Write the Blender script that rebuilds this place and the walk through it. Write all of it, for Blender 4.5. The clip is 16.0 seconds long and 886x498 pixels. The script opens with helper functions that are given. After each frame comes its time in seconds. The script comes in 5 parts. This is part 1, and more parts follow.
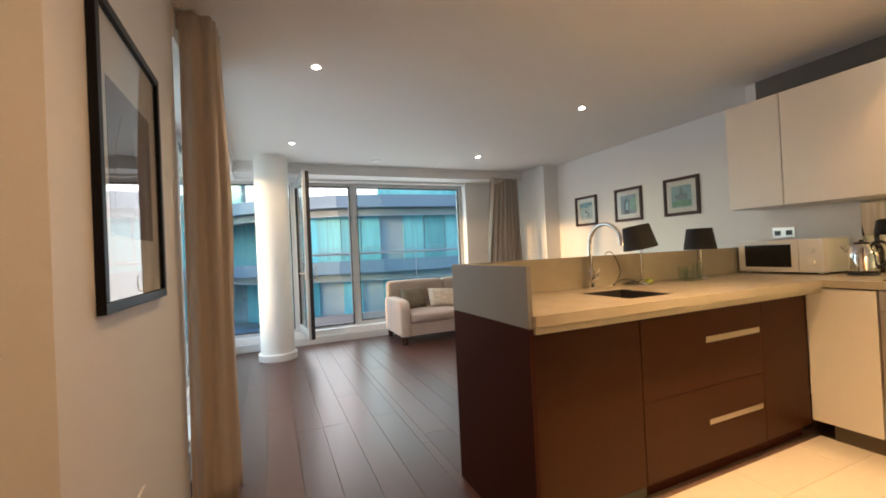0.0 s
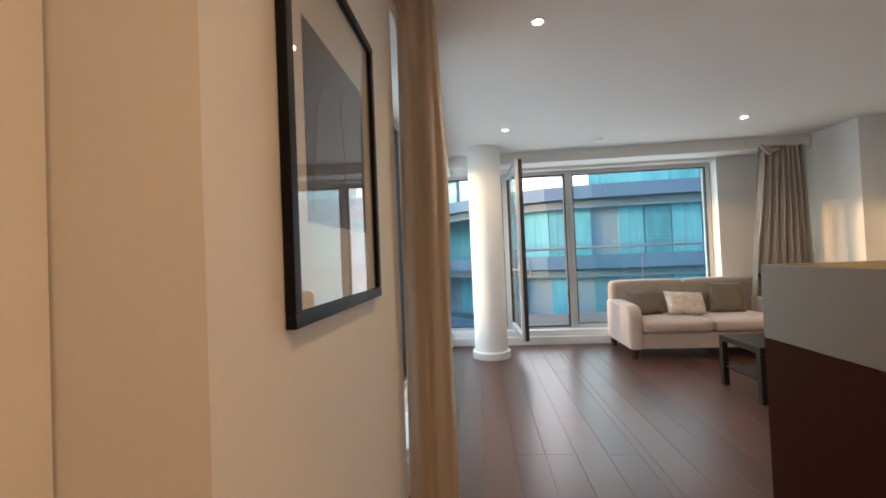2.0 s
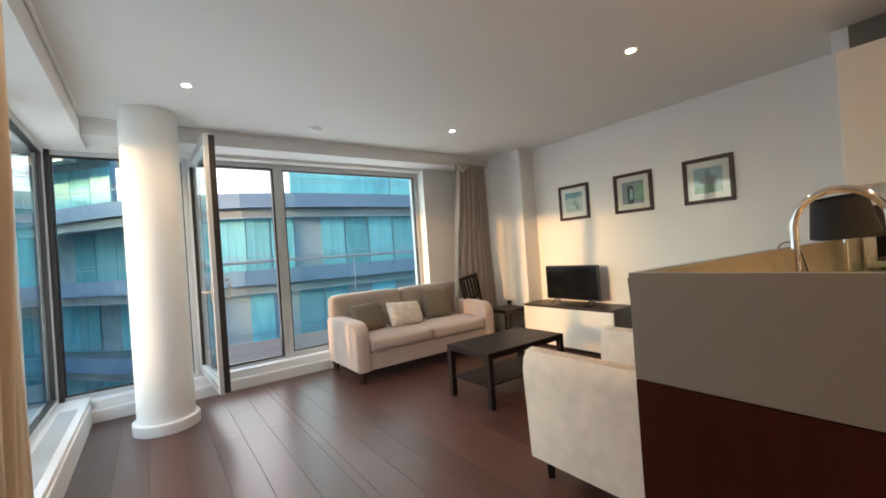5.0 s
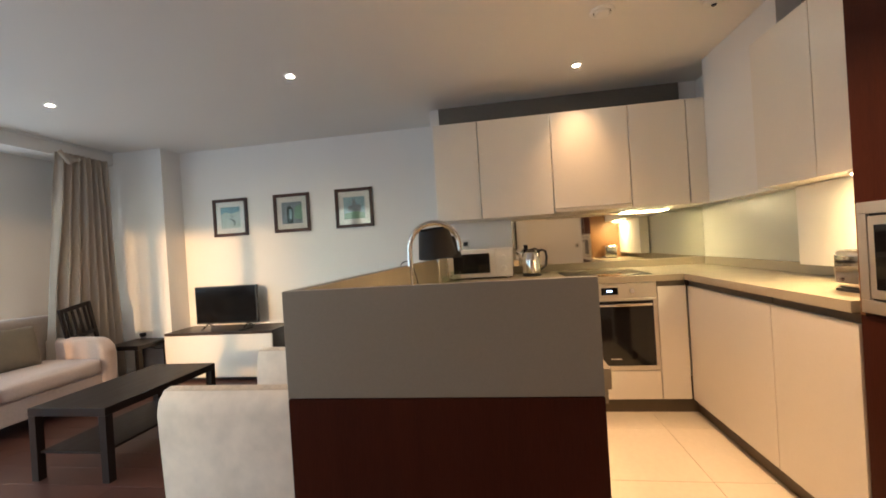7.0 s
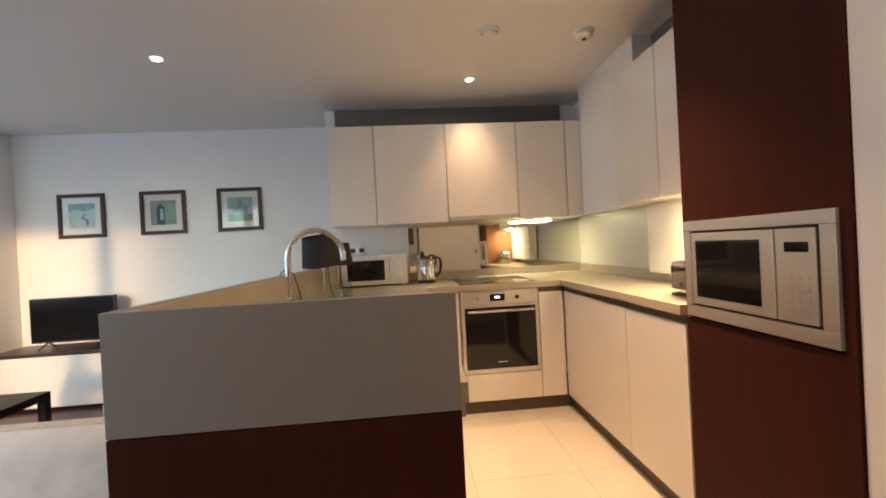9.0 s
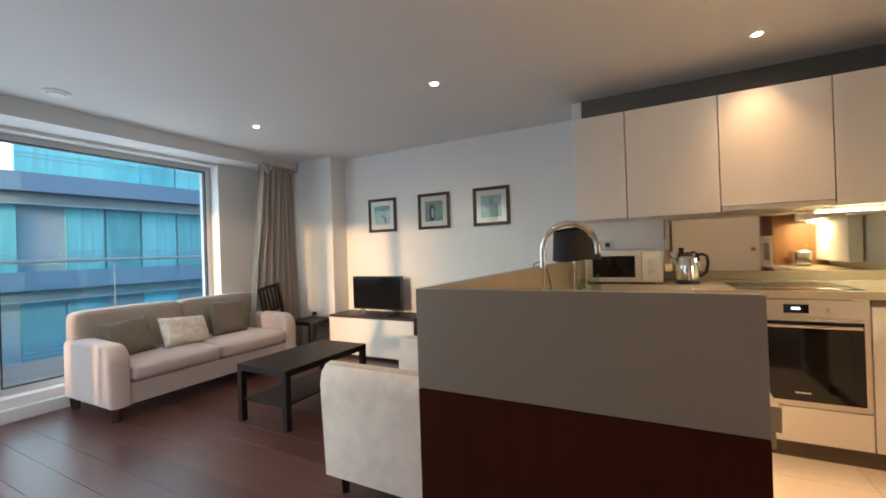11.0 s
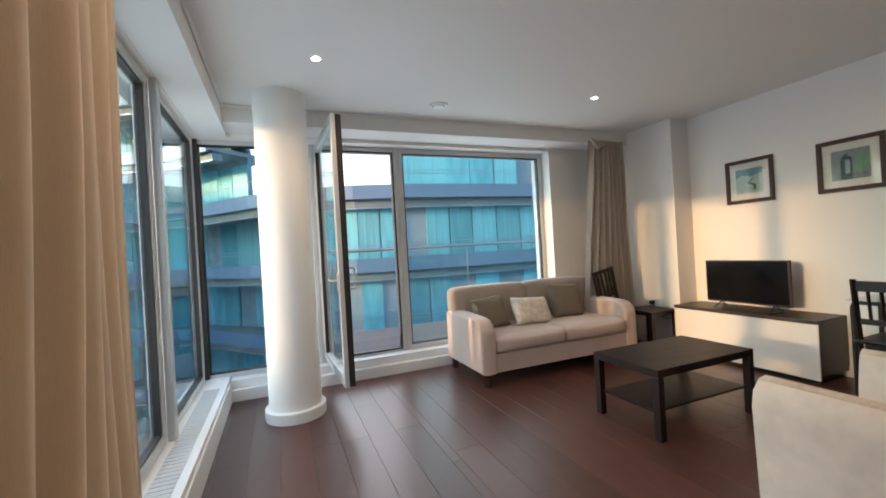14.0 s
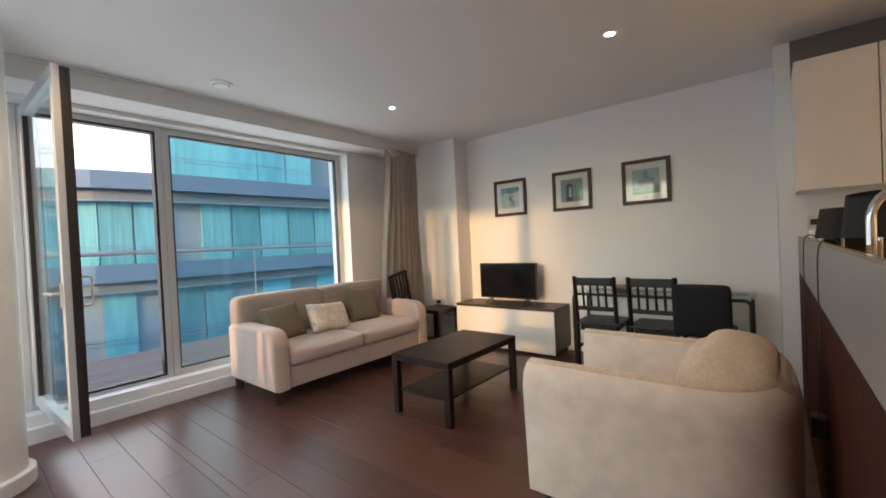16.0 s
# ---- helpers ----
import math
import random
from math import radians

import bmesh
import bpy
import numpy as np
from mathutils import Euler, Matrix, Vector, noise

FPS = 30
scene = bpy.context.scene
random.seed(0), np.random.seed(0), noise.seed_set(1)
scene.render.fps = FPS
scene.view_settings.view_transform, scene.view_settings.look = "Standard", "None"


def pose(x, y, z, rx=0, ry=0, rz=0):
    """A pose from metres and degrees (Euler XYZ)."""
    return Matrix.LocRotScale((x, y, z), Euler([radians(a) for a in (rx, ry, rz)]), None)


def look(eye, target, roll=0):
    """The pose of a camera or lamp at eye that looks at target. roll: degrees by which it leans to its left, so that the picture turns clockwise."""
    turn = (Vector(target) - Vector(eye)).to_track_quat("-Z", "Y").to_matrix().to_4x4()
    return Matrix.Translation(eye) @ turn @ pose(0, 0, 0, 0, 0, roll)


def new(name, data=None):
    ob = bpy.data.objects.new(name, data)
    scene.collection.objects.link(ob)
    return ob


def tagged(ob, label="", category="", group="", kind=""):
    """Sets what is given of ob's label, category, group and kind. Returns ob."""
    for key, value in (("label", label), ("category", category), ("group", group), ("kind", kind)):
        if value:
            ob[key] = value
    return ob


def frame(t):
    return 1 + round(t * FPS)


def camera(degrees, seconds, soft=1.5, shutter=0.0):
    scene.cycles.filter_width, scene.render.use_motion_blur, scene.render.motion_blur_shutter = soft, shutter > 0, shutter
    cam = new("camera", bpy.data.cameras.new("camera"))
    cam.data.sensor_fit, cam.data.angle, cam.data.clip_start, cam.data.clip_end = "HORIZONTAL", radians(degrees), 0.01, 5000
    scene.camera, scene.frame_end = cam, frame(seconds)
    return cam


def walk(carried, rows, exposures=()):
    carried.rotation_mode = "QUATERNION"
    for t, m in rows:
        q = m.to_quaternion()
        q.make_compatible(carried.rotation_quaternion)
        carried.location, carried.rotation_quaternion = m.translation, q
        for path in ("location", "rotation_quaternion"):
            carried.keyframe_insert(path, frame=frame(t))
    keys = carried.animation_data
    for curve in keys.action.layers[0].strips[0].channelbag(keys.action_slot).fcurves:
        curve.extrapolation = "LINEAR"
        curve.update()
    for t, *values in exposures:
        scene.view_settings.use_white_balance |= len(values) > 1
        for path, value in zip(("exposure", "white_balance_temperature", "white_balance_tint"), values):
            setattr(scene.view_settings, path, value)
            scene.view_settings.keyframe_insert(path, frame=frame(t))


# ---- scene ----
cam = camera(95.3, 16.0, soft=1.8)
PATH = [
    (0, (1.634, -0.354, 1.264), (2.424, 1.483, 1.281), -2.7),
    (0.5, (1.602, -0.364, 1.269), (1.975, 1.601, 1.273), -2.2),
    (0.7, (1.596, -0.309, 1.259), (1.832, 1.677, 1.268), -2.3),
    (1, (1.584, -0.225, 1.267), (1.673, 1.773, 1.271), -2.1),
    (1.5, (1.561, -0.013, 1.268), (1.507, 1.986, 1.295), -2.2),
    (2, (1.595, 0.205, 1.269), (1.414, 2.197, 1.307), -2.4),
    (2.5, (1.635, 0.38, 1.275), (1.378, 2.363, 1.311), -2.5),
    (3, (1.617, 0.613, 1.263), (1.427, 2.604, 1.292), -2.8),
    (5.3, (1.664, 1.239, 1.276), (3.069, 2.662, 1.292), -4.3),
    (5.5, (1.674, 1.254, 1.27), (3.218, 2.524, 1.285), -4.4),
    (6, (1.694, 1.249, 1.271), (3.479, 2.152, 1.276), -4.1),
    (6.5, (1.69, 1.239, 1.271), (3.603, 1.823, 1.267), -3.9),
    (7, (1.689, 1.203, 1.274), (3.667, 1.5, 1.267), -3.6),
    (7.5, (1.725, 1.13, 1.276), (3.724, 1.161, 1.276), -3.4),
    (8, (1.727, 1.08, 1.289), (3.716, 0.872, 1.277), -3.3),
    (8.2, (1.727, 1.079, 1.292), (3.706, 0.792, 1.276), -3.3),
    (10.5, (1.697, 1.167, 1.292), (3.6, 1.78, 1.294), -2.1),
    (11, (1.692, 1.177, 1.288), (3.46, 2.112, 1.298), -1.9),
    (11.5, (1.682, 1.211, 1.283), (3.274, 2.422, 1.291), -1.7),
    (12, (1.668, 1.288, 1.288), (3.043, 2.74, 1.299), -1.6),
    (12.5, (1.634, 1.422, 1.282), (2.728, 3.096, 1.296), -1.9),
    (13, (1.584, 1.532, 1.283), (2.406, 3.355, 1.298), -2.4),
    (13.5, (1.607, 1.662, 1.281), (2.285, 3.544, 1.294), -3.1),
    (14, (1.625, 1.769, 1.271), (2.377, 3.622, 1.274), -3.3),
    (14.5, (1.64, 1.828, 1.272), (2.595, 3.585, 1.254), -3.3),
    (15, (1.648, 1.867, 1.261), (2.844, 3.47, 1.234), -3.1),
    (15.5, (1.641, 1.879, 1.264), (3.043, 3.305, 1.233), -2.9),
    (16, (1.643, 1.873, 1.265), (3.191, 3.138, 1.237), -2.7),
]
walk(cam, [(t, look(eye, target, roll)) for t, eye, target, roll in PATH], [
    (0.0, 2.32, 6600, 10), (1.5, 2.26, 6350, 10), (3.0, 2.4, 6400, 10), (5.5, 2.28, 6600, 10), (7.0, 2.32, 6250, 10),
    (8.0, 2.38, 5850, 10), (10.5, 2.25, 5700, 10), (12.0, 2.24, 6450, 10), (13.0, 2.22, 6400, 10), (14.2, 2.08, 6300, 10), (16.0, 2.06, 6500, 13)])

# ---- light and sky ----
SUN_AZ, SUN_EL = radians(185.4), radians(8.0)   # direction to the sun, measured from +x
world = bpy.data.worlds.new("world")
scene.world = world
world.use_nodes = True
wn = world.node_tree.nodes
sky = wn.new("ShaderNodeTexSky")
sky.sky_type, sky.sun_disc = "NISHITA", False
sky.sun_elevation, sky.sun_rotation = SUN_EL, radians(90) - SUN_AZ
sky.altitude, sky.dust_density, sky.ozone_density = 0, 3.5, 4.0
world.node_tree.links.new(sky.outputs[0], wn["Background"].inputs[0])
wn["Background"].inputs[1].default_value = 0.15

sun = new("sun", bpy.data.lights.new("sun", "SUN"))
sun.data.energy, sun.data.angle, sun.data.color = 0.68, radians(2.5), (1.0, 0.57, 0.24)
sun_way = Vector((math.cos(SUN_AZ) * math.cos(SUN_EL), math.sin(SUN_AZ) * math.cos(SUN_EL), math.sin(SUN_EL)))
sun.matrix_world = look(sun_way * 40, (0, 0, 0))

DOWN_POWER, SKY_FILL = 9.5, 7.3


def area(name, m, sx, sy, power, color):
    lamp = new(name, bpy.data.lights.new(name, "AREA"))
    lamp.data.shape, lamp.data.size, lamp.data.size_y = "RECTANGLE", sx, sy
    lamp.data.energy, lamp.data.color = power, color
    lamp.matrix_world = m
    return lamp


# daylight entering the glazed openings
area("sky_light_window", look((3.35, 6.35, 1.35), (3.35, 0, 1.0)), 2.7, 2.1, SKY_FILL, (0.95, 0.97, 1.0))
area("sky_light_side", look((0.72, 4.3, 1.35), (6, 4.3, 1.0)), 3.2, 2.1, SKY_FILL, (0.95, 0.97, 1.0))


# ---- materials ----
def mat(name, color, rough=0.6, metal=0.0, vary=0.12, scale=3.0, fine=60.0, bump=0.0, spread=0.0, stretch=(1, 1, 1), coat=0.0, sheen=0.0, spec=0.5):
    m = bpy.data.materials.new(name)
    m.use_nodes = True
    n, link = m.node_tree.nodes, m.node_tree.links.new
    p = n["Principled BSDF"]
    p.inputs["Roughness"].default_value, p.inputs["Metallic"].default_value = rough, metal
    p.inputs["Coat Weight"].default_value, p.inputs["Sheen Weight"].default_value = coat, sheen
    p.inputs["Specular IOR Level"].default_value = spec
    co = n.new("ShaderNodeTexCoord")
    mp = n.new("ShaderNodeMapping")
    mp.inputs["Scale"].default_value = stretch
    link(co.outputs["Object"], mp.inputs[0])
    a, b = n.new("ShaderNodeTexNoise"), n.new("ShaderNodeTexNoise")
    a.inputs["Scale"].default_value, b.inputs["Scale"].default_value = scale, fine
    a.inputs["Detail"].default_value, b.inputs["Detail"].default_value = 4, 3
    link(mp.outputs[0], a.inputs[0]), link(mp.outputs[0], b.inputs[0])
    mix = n.new("ShaderNodeMath")
    mix.operation = "MULTIPLY_ADD"
    mix.inputs[1].default_value = 0.5
    half = n.new("ShaderNodeMath")
    half.operation, half.inputs[1].default_value = "MULTIPLY", 0.5
    link(b.outputs[0], half.inputs[0])
    link(a.outputs[0], mix.inputs[0]), link(half.outputs[0], mix.inputs[2])
    fac = mix.outputs[0]
    if spread:
        info = n.new("ShaderNodeObjectInfo")
        ma = n.new("ShaderNodeMath")
        ma.operation, ma.inputs[1].default_value = "MULTIPLY_ADD", spread
        link(info.outputs["Random"], ma.inputs[0]), link(fac, ma.inputs[2])
        sub = n.new("ShaderNodeMath")
        sub.operation, sub.inputs[1].default_value = "SUBTRACT", spread / 2
        link(ma.outputs[0], sub.inputs[0])
        fac = sub.outputs[0]
    ramp = n.new("ShaderNodeValToRGB")
    ramp.color_ramp.elements[0].position, ramp.color_ramp.elements[1].position = 0.3, 0.7
    ramp.color_ramp.elements[0].color = (*[c * (1 - vary) for c in color], 1)
    ramp.color_ramp.elements[1].color = (*[min(1, c * (1 + vary)) for c in color], 1)
    link(fac, ramp.inputs[0])
    link(ramp.outputs[0], p.inputs["Base Color"])
    rr = n.new("ShaderNodeMapRange")
    rr.inputs[3].default_value, rr.inputs[4].default_value = max(0.0, rough * 0.85), min(1.0, rough * 1.15)
    link(a.outputs[0], rr.inputs[0]), link(rr.outputs[0], p.inputs["Roughness"])
    if bump:
        bp = n.new("ShaderNodeBump")
        bp.inputs["Strength"].default_value, bp.inputs["Distance"].default_value = bump, 0.004
        link(b.outputs[0], bp.inputs["Height"]), link(bp.outputs[0], p.inputs["Normal"])
    return m


def glass(name, tint, rough=0.0, gloss=0.035):
    m = bpy.data.materials.new(name)
    m.use_nodes = True
    n, link = m.node_tree.nodes, m.node_tree.links.new
    n.remove(n["Principled BSDF"])
    tr, gl, mx, lw, pw, mr = (n.new("ShaderNode" + k) for k in ("BsdfTransparent", "BsdfGlossy", "MixShader", "LayerWeight", "Math", "MapRange"))
    tr.inputs[0].default_value = (*tint, 1)
    gl.inputs["Roughness"].default_value = rough
    lw.inputs[0].default_value = 0.5
    pw.operation, pw.inputs[1].default_value = "POWER", 5.0
    mr.inputs[3].default_value, mr.inputs[4].default_value = gloss, 0.9
    link(lw.outputs["Facing"], pw.inputs[0]), link(pw.outputs[0], mr.inputs[0])
    link(mr.outputs[0], mx.inputs[0]), link(tr.outputs[0], mx.inputs[1]), link(gl.outputs[0], mx.inputs[2])
    link(mx.outputs[0], n["Material Output"].inputs[0])
    return m


def glow(name, color, strength):
    m = bpy.data.materials.new(name)
    m.use_nodes = True
    p = m.node_tree.nodes["Principled BSDF"]
    p.inputs["Emission Color"].default_value, p.inputs["Emission Strength"].default_value = (*color, 1), strength
    return m


PAINT = mat("white_wall_paint", (0.78, 0.765, 0.74), 0.7, vary=0.025, scale=1.2, fine=180, bump=0.08)
CEIL = mat("ceiling_paint", (0.76, 0.75, 0.73), 0.8, vary=0.02, scale=0.8, fine=150, bump=0.05)
TRIM = mat("white_gloss_trim", (0.8, 0.8, 0.79), 0.35, vary=0.02, scale=2)
PLANK = mat("dark_wood_plank", (0.085, 0.037, 0.028), 0.32, vary=0.22, scale=2.2, fine=38, bump=0.03, spread=0.35, stretch=(9, 0.7, 9))
GAP = mat("plank_joint", (0.15, 0.095, 0.075), 0.5, vary=0.5, scale=1.5)
TILE = mat("cream_floor_tile", (0.78, 0.72, 0.6), 0.25, vary=0.05, scale=1.5, fine=30, spread=0.15)
GROUT = mat("tile_grout", (0.5, 0.44, 0.36), 0.8)
WENGE = mat("dark_wenge_panel", (0.046, 0.0125, 0.008), 0.62, vary=0.25, scale=1.5, fine=25, bump=0.04, stretch=(14, 14, 0.8), spec=0.08)
BROWN = mat("brown_cupboard_front", (0.046, 0.0145, 0.0045), 0.45, vary=0.12, scale=1.5, fine=40, stretch=(8, 8, 0.8), spec=0.15)
STONE = mat("beige_composite_stone", (0.42, 0.37, 0.28), 0.22, vary=0.07, scale=6, fine=220)
GREYPANEL = mat("grey_laminate_panel", (0.23, 0.225, 0.215), 0.45, vary=0.05, scale=2, fine=140, bump=0.02)
LACQUER = mat("white_lacquer_front", (0.74, 0.71, 0.66), 0.18, vary=0.02, scale=1.5)
MATTWHITE = mat("cream_cupboard_front", (0.72, 0.68, 0.61), 0.3, vary=0.02, scale=1.5)
STEEL = mat("brushed_steel", (0.66, 0.63, 0.58), 0.36, metal=0.78, vary=0.03, scale=0.4, fine=9, stretch=(1, 1, 30))
CHROME = mat("chrome", (0.8, 0.8, 0.8), 0.05, metal=1.0, vary=0.02)
ALU = mat("grey_aluminium_frame", (0.56, 0.57, 0.57), 0.42, metal=0.25, vary=0.04)
DARKFRAME = mat("dark_bronze_gasket", (0.025, 0.02, 0.018), 0.5)
BLACKGLASS = mat("black_glass", (0.008, 0.008, 0.009), 0.06, vary=0.1)
BLACKWOOD = mat("black_brown_wood", (0.012, 0.008, 0.007), 0.4, vary=0.3, scale=3, fine=50, stretch=(1, 8, 8), bump=0.05, spec=0.35)
SCREEN = mat("dull_black_screen", (0.006, 0.006, 0.007), 0.14, vary=0.1, spec=0.25)
BLACKPLASTIC = mat("black_plastic", (0.012, 0.012, 0.013), 0.4)
WHITEPLASTIC = mat("white_plastic", (0.75, 0.74, 0.7), 0.35, vary=0.02)
SUEDE = mat("beige_suede", (0.56, 0.445, 0.385), 0.9, vary=0.1, scale=4, fine=70, bump=0.08, sheen=0.3)
SUEDE2 = mat("taupe_suede_armchair", (0.72, 0.62, 0.52), 0.9, vary=0.13, scale=4, fine=14, bump=0.02, sheen=0.3)
TAUPE = mat("taupe_cushion_cloth", (0.2, 0.165, 0.115), 0.9, vary=0.12, scale=14, fine=160, bump=0.4)
CREAMCLOTH = mat("cream_patterned_cloth", (0.74, 0.67, 0.58), 0.9, vary=0.3, scale=16, fine=50, bump=0.4)
CURTAIN = mat("beige_curtain_cloth", (0.5, 0.42, 0.34), 0.85, vary=0.06, scale=3, fine=200, bump=0.05, sheen=0.2, stretch=(4, 4, 0.4))
# beige curtain cloth with its backlit shade put into the colour
CURTAIN_BACKLIT = mat("backlit_curtain_cloth", (0.4, 0.345, 0.29), 0.85, vary=0.08, scale=3, fine=200, bump=0.05, sheen=0.2, stretch=(4, 4, 0.4))
HONEY = mat("honey_brown_veneer", (0.2, 0.095, 0.035), 0.4, vary=0.15, scale=2, fine=40, stretch=(10, 10, 0.7))
# dark grey painted in for the shade above the wall cabinets
SHADOWBOARD = mat("painted_shade_grey", (0.17, 0.155, 0.13), 0.8, vary=0.1)
PLINTHBROWN = mat("brown_grey_plinth", (0.11, 0.085, 0.06), 0.5, vary=0.08)
MIRRORGLASS = mat("tinted_mirror_glass", (0.72, 0.73, 0.67), 0.03, metal=1.0, vary=0.01)
GREENGLASS = mat("back_painted_glass", (0.62, 0.63, 0.55), 0.3, vary=0.01)
MAT_BOARD = mat("picture_mount_card", (0.7, 0.68, 0.6), 0.8, vary=0.02)
FRAMEBROWN = mat("dark_brown_wood_moulding", (0.05, 0.018, 0.01), 0.4, vary=0.12, scale=1.5, fine=40, stretch=(8, 8, 0.8), spec=0.3)
BLACKFRAME = mat("black_picture_frame", (0.008, 0.007, 0.007), 0.45, spec=0.15)
PANE = glass("window_glass", (0.90, 0.985, 0.985))
CLEAR = glass("clear_glass", (0.93, 0.97, 0.95))
PICGLASS = glass("picture_glass", (0.97, 0.97, 0.97))
LAMP_ON = glow("lamp_lens_lit", (1.0, 0.86, 0.68), 40.0)
STRIP_ON = glow("strip_light_lit", (1.0, 0.8, 0.45), 14.0)
DECK = mat("weathered_deck_board", (0.36, 0.27, 0.23), 0.7, vary=0.15, scale=2, fine=40, spread=0.3)
FASCIA = mat("blue_grey_metal_fascia", (0.3, 0.38, 0.46), 0.45, metal=0.1, vary=0.1, scale=0.4)
SOFFIT = mat("building_soffit", (0.36, 0.38, 0.35), 0.7, vary=0.1, scale=0.5)
RECESS = mat("shaded_balcony_wall", (0.45, 0.55, 0.54), 0.5, vary=0.3, scale=0.6, fine=3)
FACADE = mat("pale_facade_panel", (0.5, 0.53, 0.52), 0.6, vary=0.06, scale=0.3)
TEAL = mat("teal_window_glass", (0.26, 0.7, 0.72), 0.15, vary=0.3, scale=0.35, fine=2, stretch=(2, 2, 0.3), spread=0.5)
TEALCURTAIN = mat("teal_tinted_blinds", (0.33, 0.78, 0.77), 0.3, vary=0.25, scale=1.5, fine=8, stretch=(6, 6, 0.1), spread=0.4)
RAILMETAL = mat("pale_handrail", (0.6, 0.62, 0.62), 0.35, metal=0.5)


# ---- mesh helpers ----
def bx(bm, x0, x1, y0, y1, z0, z1, bev=0.0, seg=2):
    vs = [bm.verts.new(p) for p in ((x0, y0, z0), (x1, y0, z0), (x1, y1, z0), (x0, y1, z0), (x0, y0, z1), (x1, y0, z1), (x1, y1, z1), (x0, y1, z1))]
    fs = [bm.faces.new([vs[i] for i in f]) for f in ((0, 3, 2, 1), (4, 5, 6, 7), (0, 1, 5, 4), (1, 2, 6, 5), (2, 3, 7, 6), (3, 0, 4, 7))]
    if bev:
        es = list({e for f in fs for e in f.edges})
        bmesh.ops.bevel(bm, geom=es, offset=bev, segments=seg, affect="EDGES", profile=0.5)
    return bm


def box(x0, x1, y0, y1, z0, z1, bev=0.0, seg=2):
    return bx(bmesh.new(), x0, x1, y0, y1, z0, z1, bev, seg)


def cyl(bm, p0, p1, r0, r1=None, n=20):
    r1 = r0 if r1 is None else r1
    p0, p1 = Vector(p0), Vector(p1)
    q = (p1 - p0).to_track_quat("Z", "Y").to_matrix()
    rings = []
    for p, r in ((p0, r0), (p1, r1)):
        rings.append([bm.verts.new(p + q @ Vector((r * math.cos(2 * math.pi * i / n), r * math.sin(2 * math.pi * i / n), 0))) for i in range(n)])
    for i in range(n):
        bm.faces.new((rings[0][i], rings[0][(i + 1) % n], rings[1][(i + 1) % n], rings[1][i]))
    bm.faces.new(rings[0][::-1])
    bm.faces.new(rings[1])
    return bm


def lathe(bm, profile, n=28, cx=0.0, cy=0.0, loop=False):
    """Turns a profile round z; loop closes it into a ring instead of capping its ends."""
    rings = [[bm.verts.new((cx + r * math.cos(2 * math.pi * i / n), cy + r * math.sin(2 * math.pi * i / n), z)) for i in range(n)] for r, z in profile]
    for a, b in zip(rings, rings[1:] + (rings[:1] if loop else [])):
        for i in range(n):
            bm.faces.new((a[i], a[(i + 1) % n], b[(i + 1) % n], b[i]))
    if not loop:
        bm.faces.new(rings[0][::-1])
        bm.faces.new(rings[-1])
    return bm


def tube(bm, pts, r, n=10):
    pts = [Vector(p) for p in pts]
    rings = []
    for i, p in enumerate(pts):
        d = (pts[min(i + 1, len(pts) - 1)] - pts[max(i - 1, 0)]).normalized()
        q = d.to_track_quat("Z", "Y").to_matrix()
        rings.append([bm.verts.new(p + q @ Vector((r * math.cos(2 * math.pi * k / n), r * math.sin(2 * math.pi * k / n), 0))) for k in range(n)])
    for a, b in zip(rings, rings[1:]):
        off = min(range(n), key=lambda s: sum((a[k].co - b[(k + s) % n].co).length for k in range(n)))
        for k in range(n):
            bm.faces.new((a[k], a[(k + 1) % n], b[(k + 1 + off) % n], b[(k + off) % n]))
    bm.faces.new(rings[0][::-1])
    bm.faces.new(rings[-1])
    return bm


def arc(c, r, a0, a1, n, plane="xz"):
    out = []
    for i in range(n + 1):
        a = radians(a0 + (a1 - a0) * i / n)
        u, v = r * math.cos(a), r * math.sin(a)
        out.append({"xz": (c[0] + u, c[1], c[2] + v), "yz": (c[0], c[1] + u, c[2] + v), "xy": (c[0] + u, c[1] + v, c[2])}[plane])
    return out


def smooth_line(pts, k=6):
    """More points along a smooth curve through the given ones."""
    P = [Vector(p) for p in pts]
    out = []
    for i in range(len(P) - 1):
        a, b, c, d = P[max(i - 1, 0)], P[i], P[i + 1], P[min(i + 2, len(P) - 1)]
        for j in range(k):
            t = j / k
            out.append(0.5 * (2 * b + (c - a) * t + (2 * a - 5 * b + 4 * c - d) * t * t + (3 * b - a - 3 * c + d) * t ** 3))
    return out + [P[-1]]


def mesh_of(name, bm, material, smooth=False):
    bmesh.ops.recalc_face_normals(bm, faces=bm.faces)
    me = bpy.data.meshes.new(name)
    bm.to_mesh(me)
    bm.free()
    me.materials.append(material)
    if smooth:
        me.polygons.foreach_set("use_smooth", [True] * len(me.polygons))
        me.set_sharp_from_angle(angle=radians(38))
    return me


def evened(ob, smooth=True):
    """Weighs the normals by face size, so that flat faces stay flat beside their bevels."""
    if smooth:
        ob.modifiers.new("even_normals", "WEIGHTED_NORMAL").keep_sharp = True
    return ob


def part(name, bm, material, parent, label="", smooth=True):
    ob = evened(new(name, mesh_of(name, bm, material, smooth)), smooth)
    ob.parent = parent
    if label:
        tagged(ob, label)
    return ob


def thing(name, m, label, category, group=""):
    ob = new(name)
    ob.matrix_world = m
    ob.empty_display_size = 0.1
    return tagged(ob, label, category, group)


def single(name, bm, material, label, category, smooth=True, group=""):
    return tagged(evened(new(name, mesh_of(name, bm, material, smooth)), smooth), label, category, group)


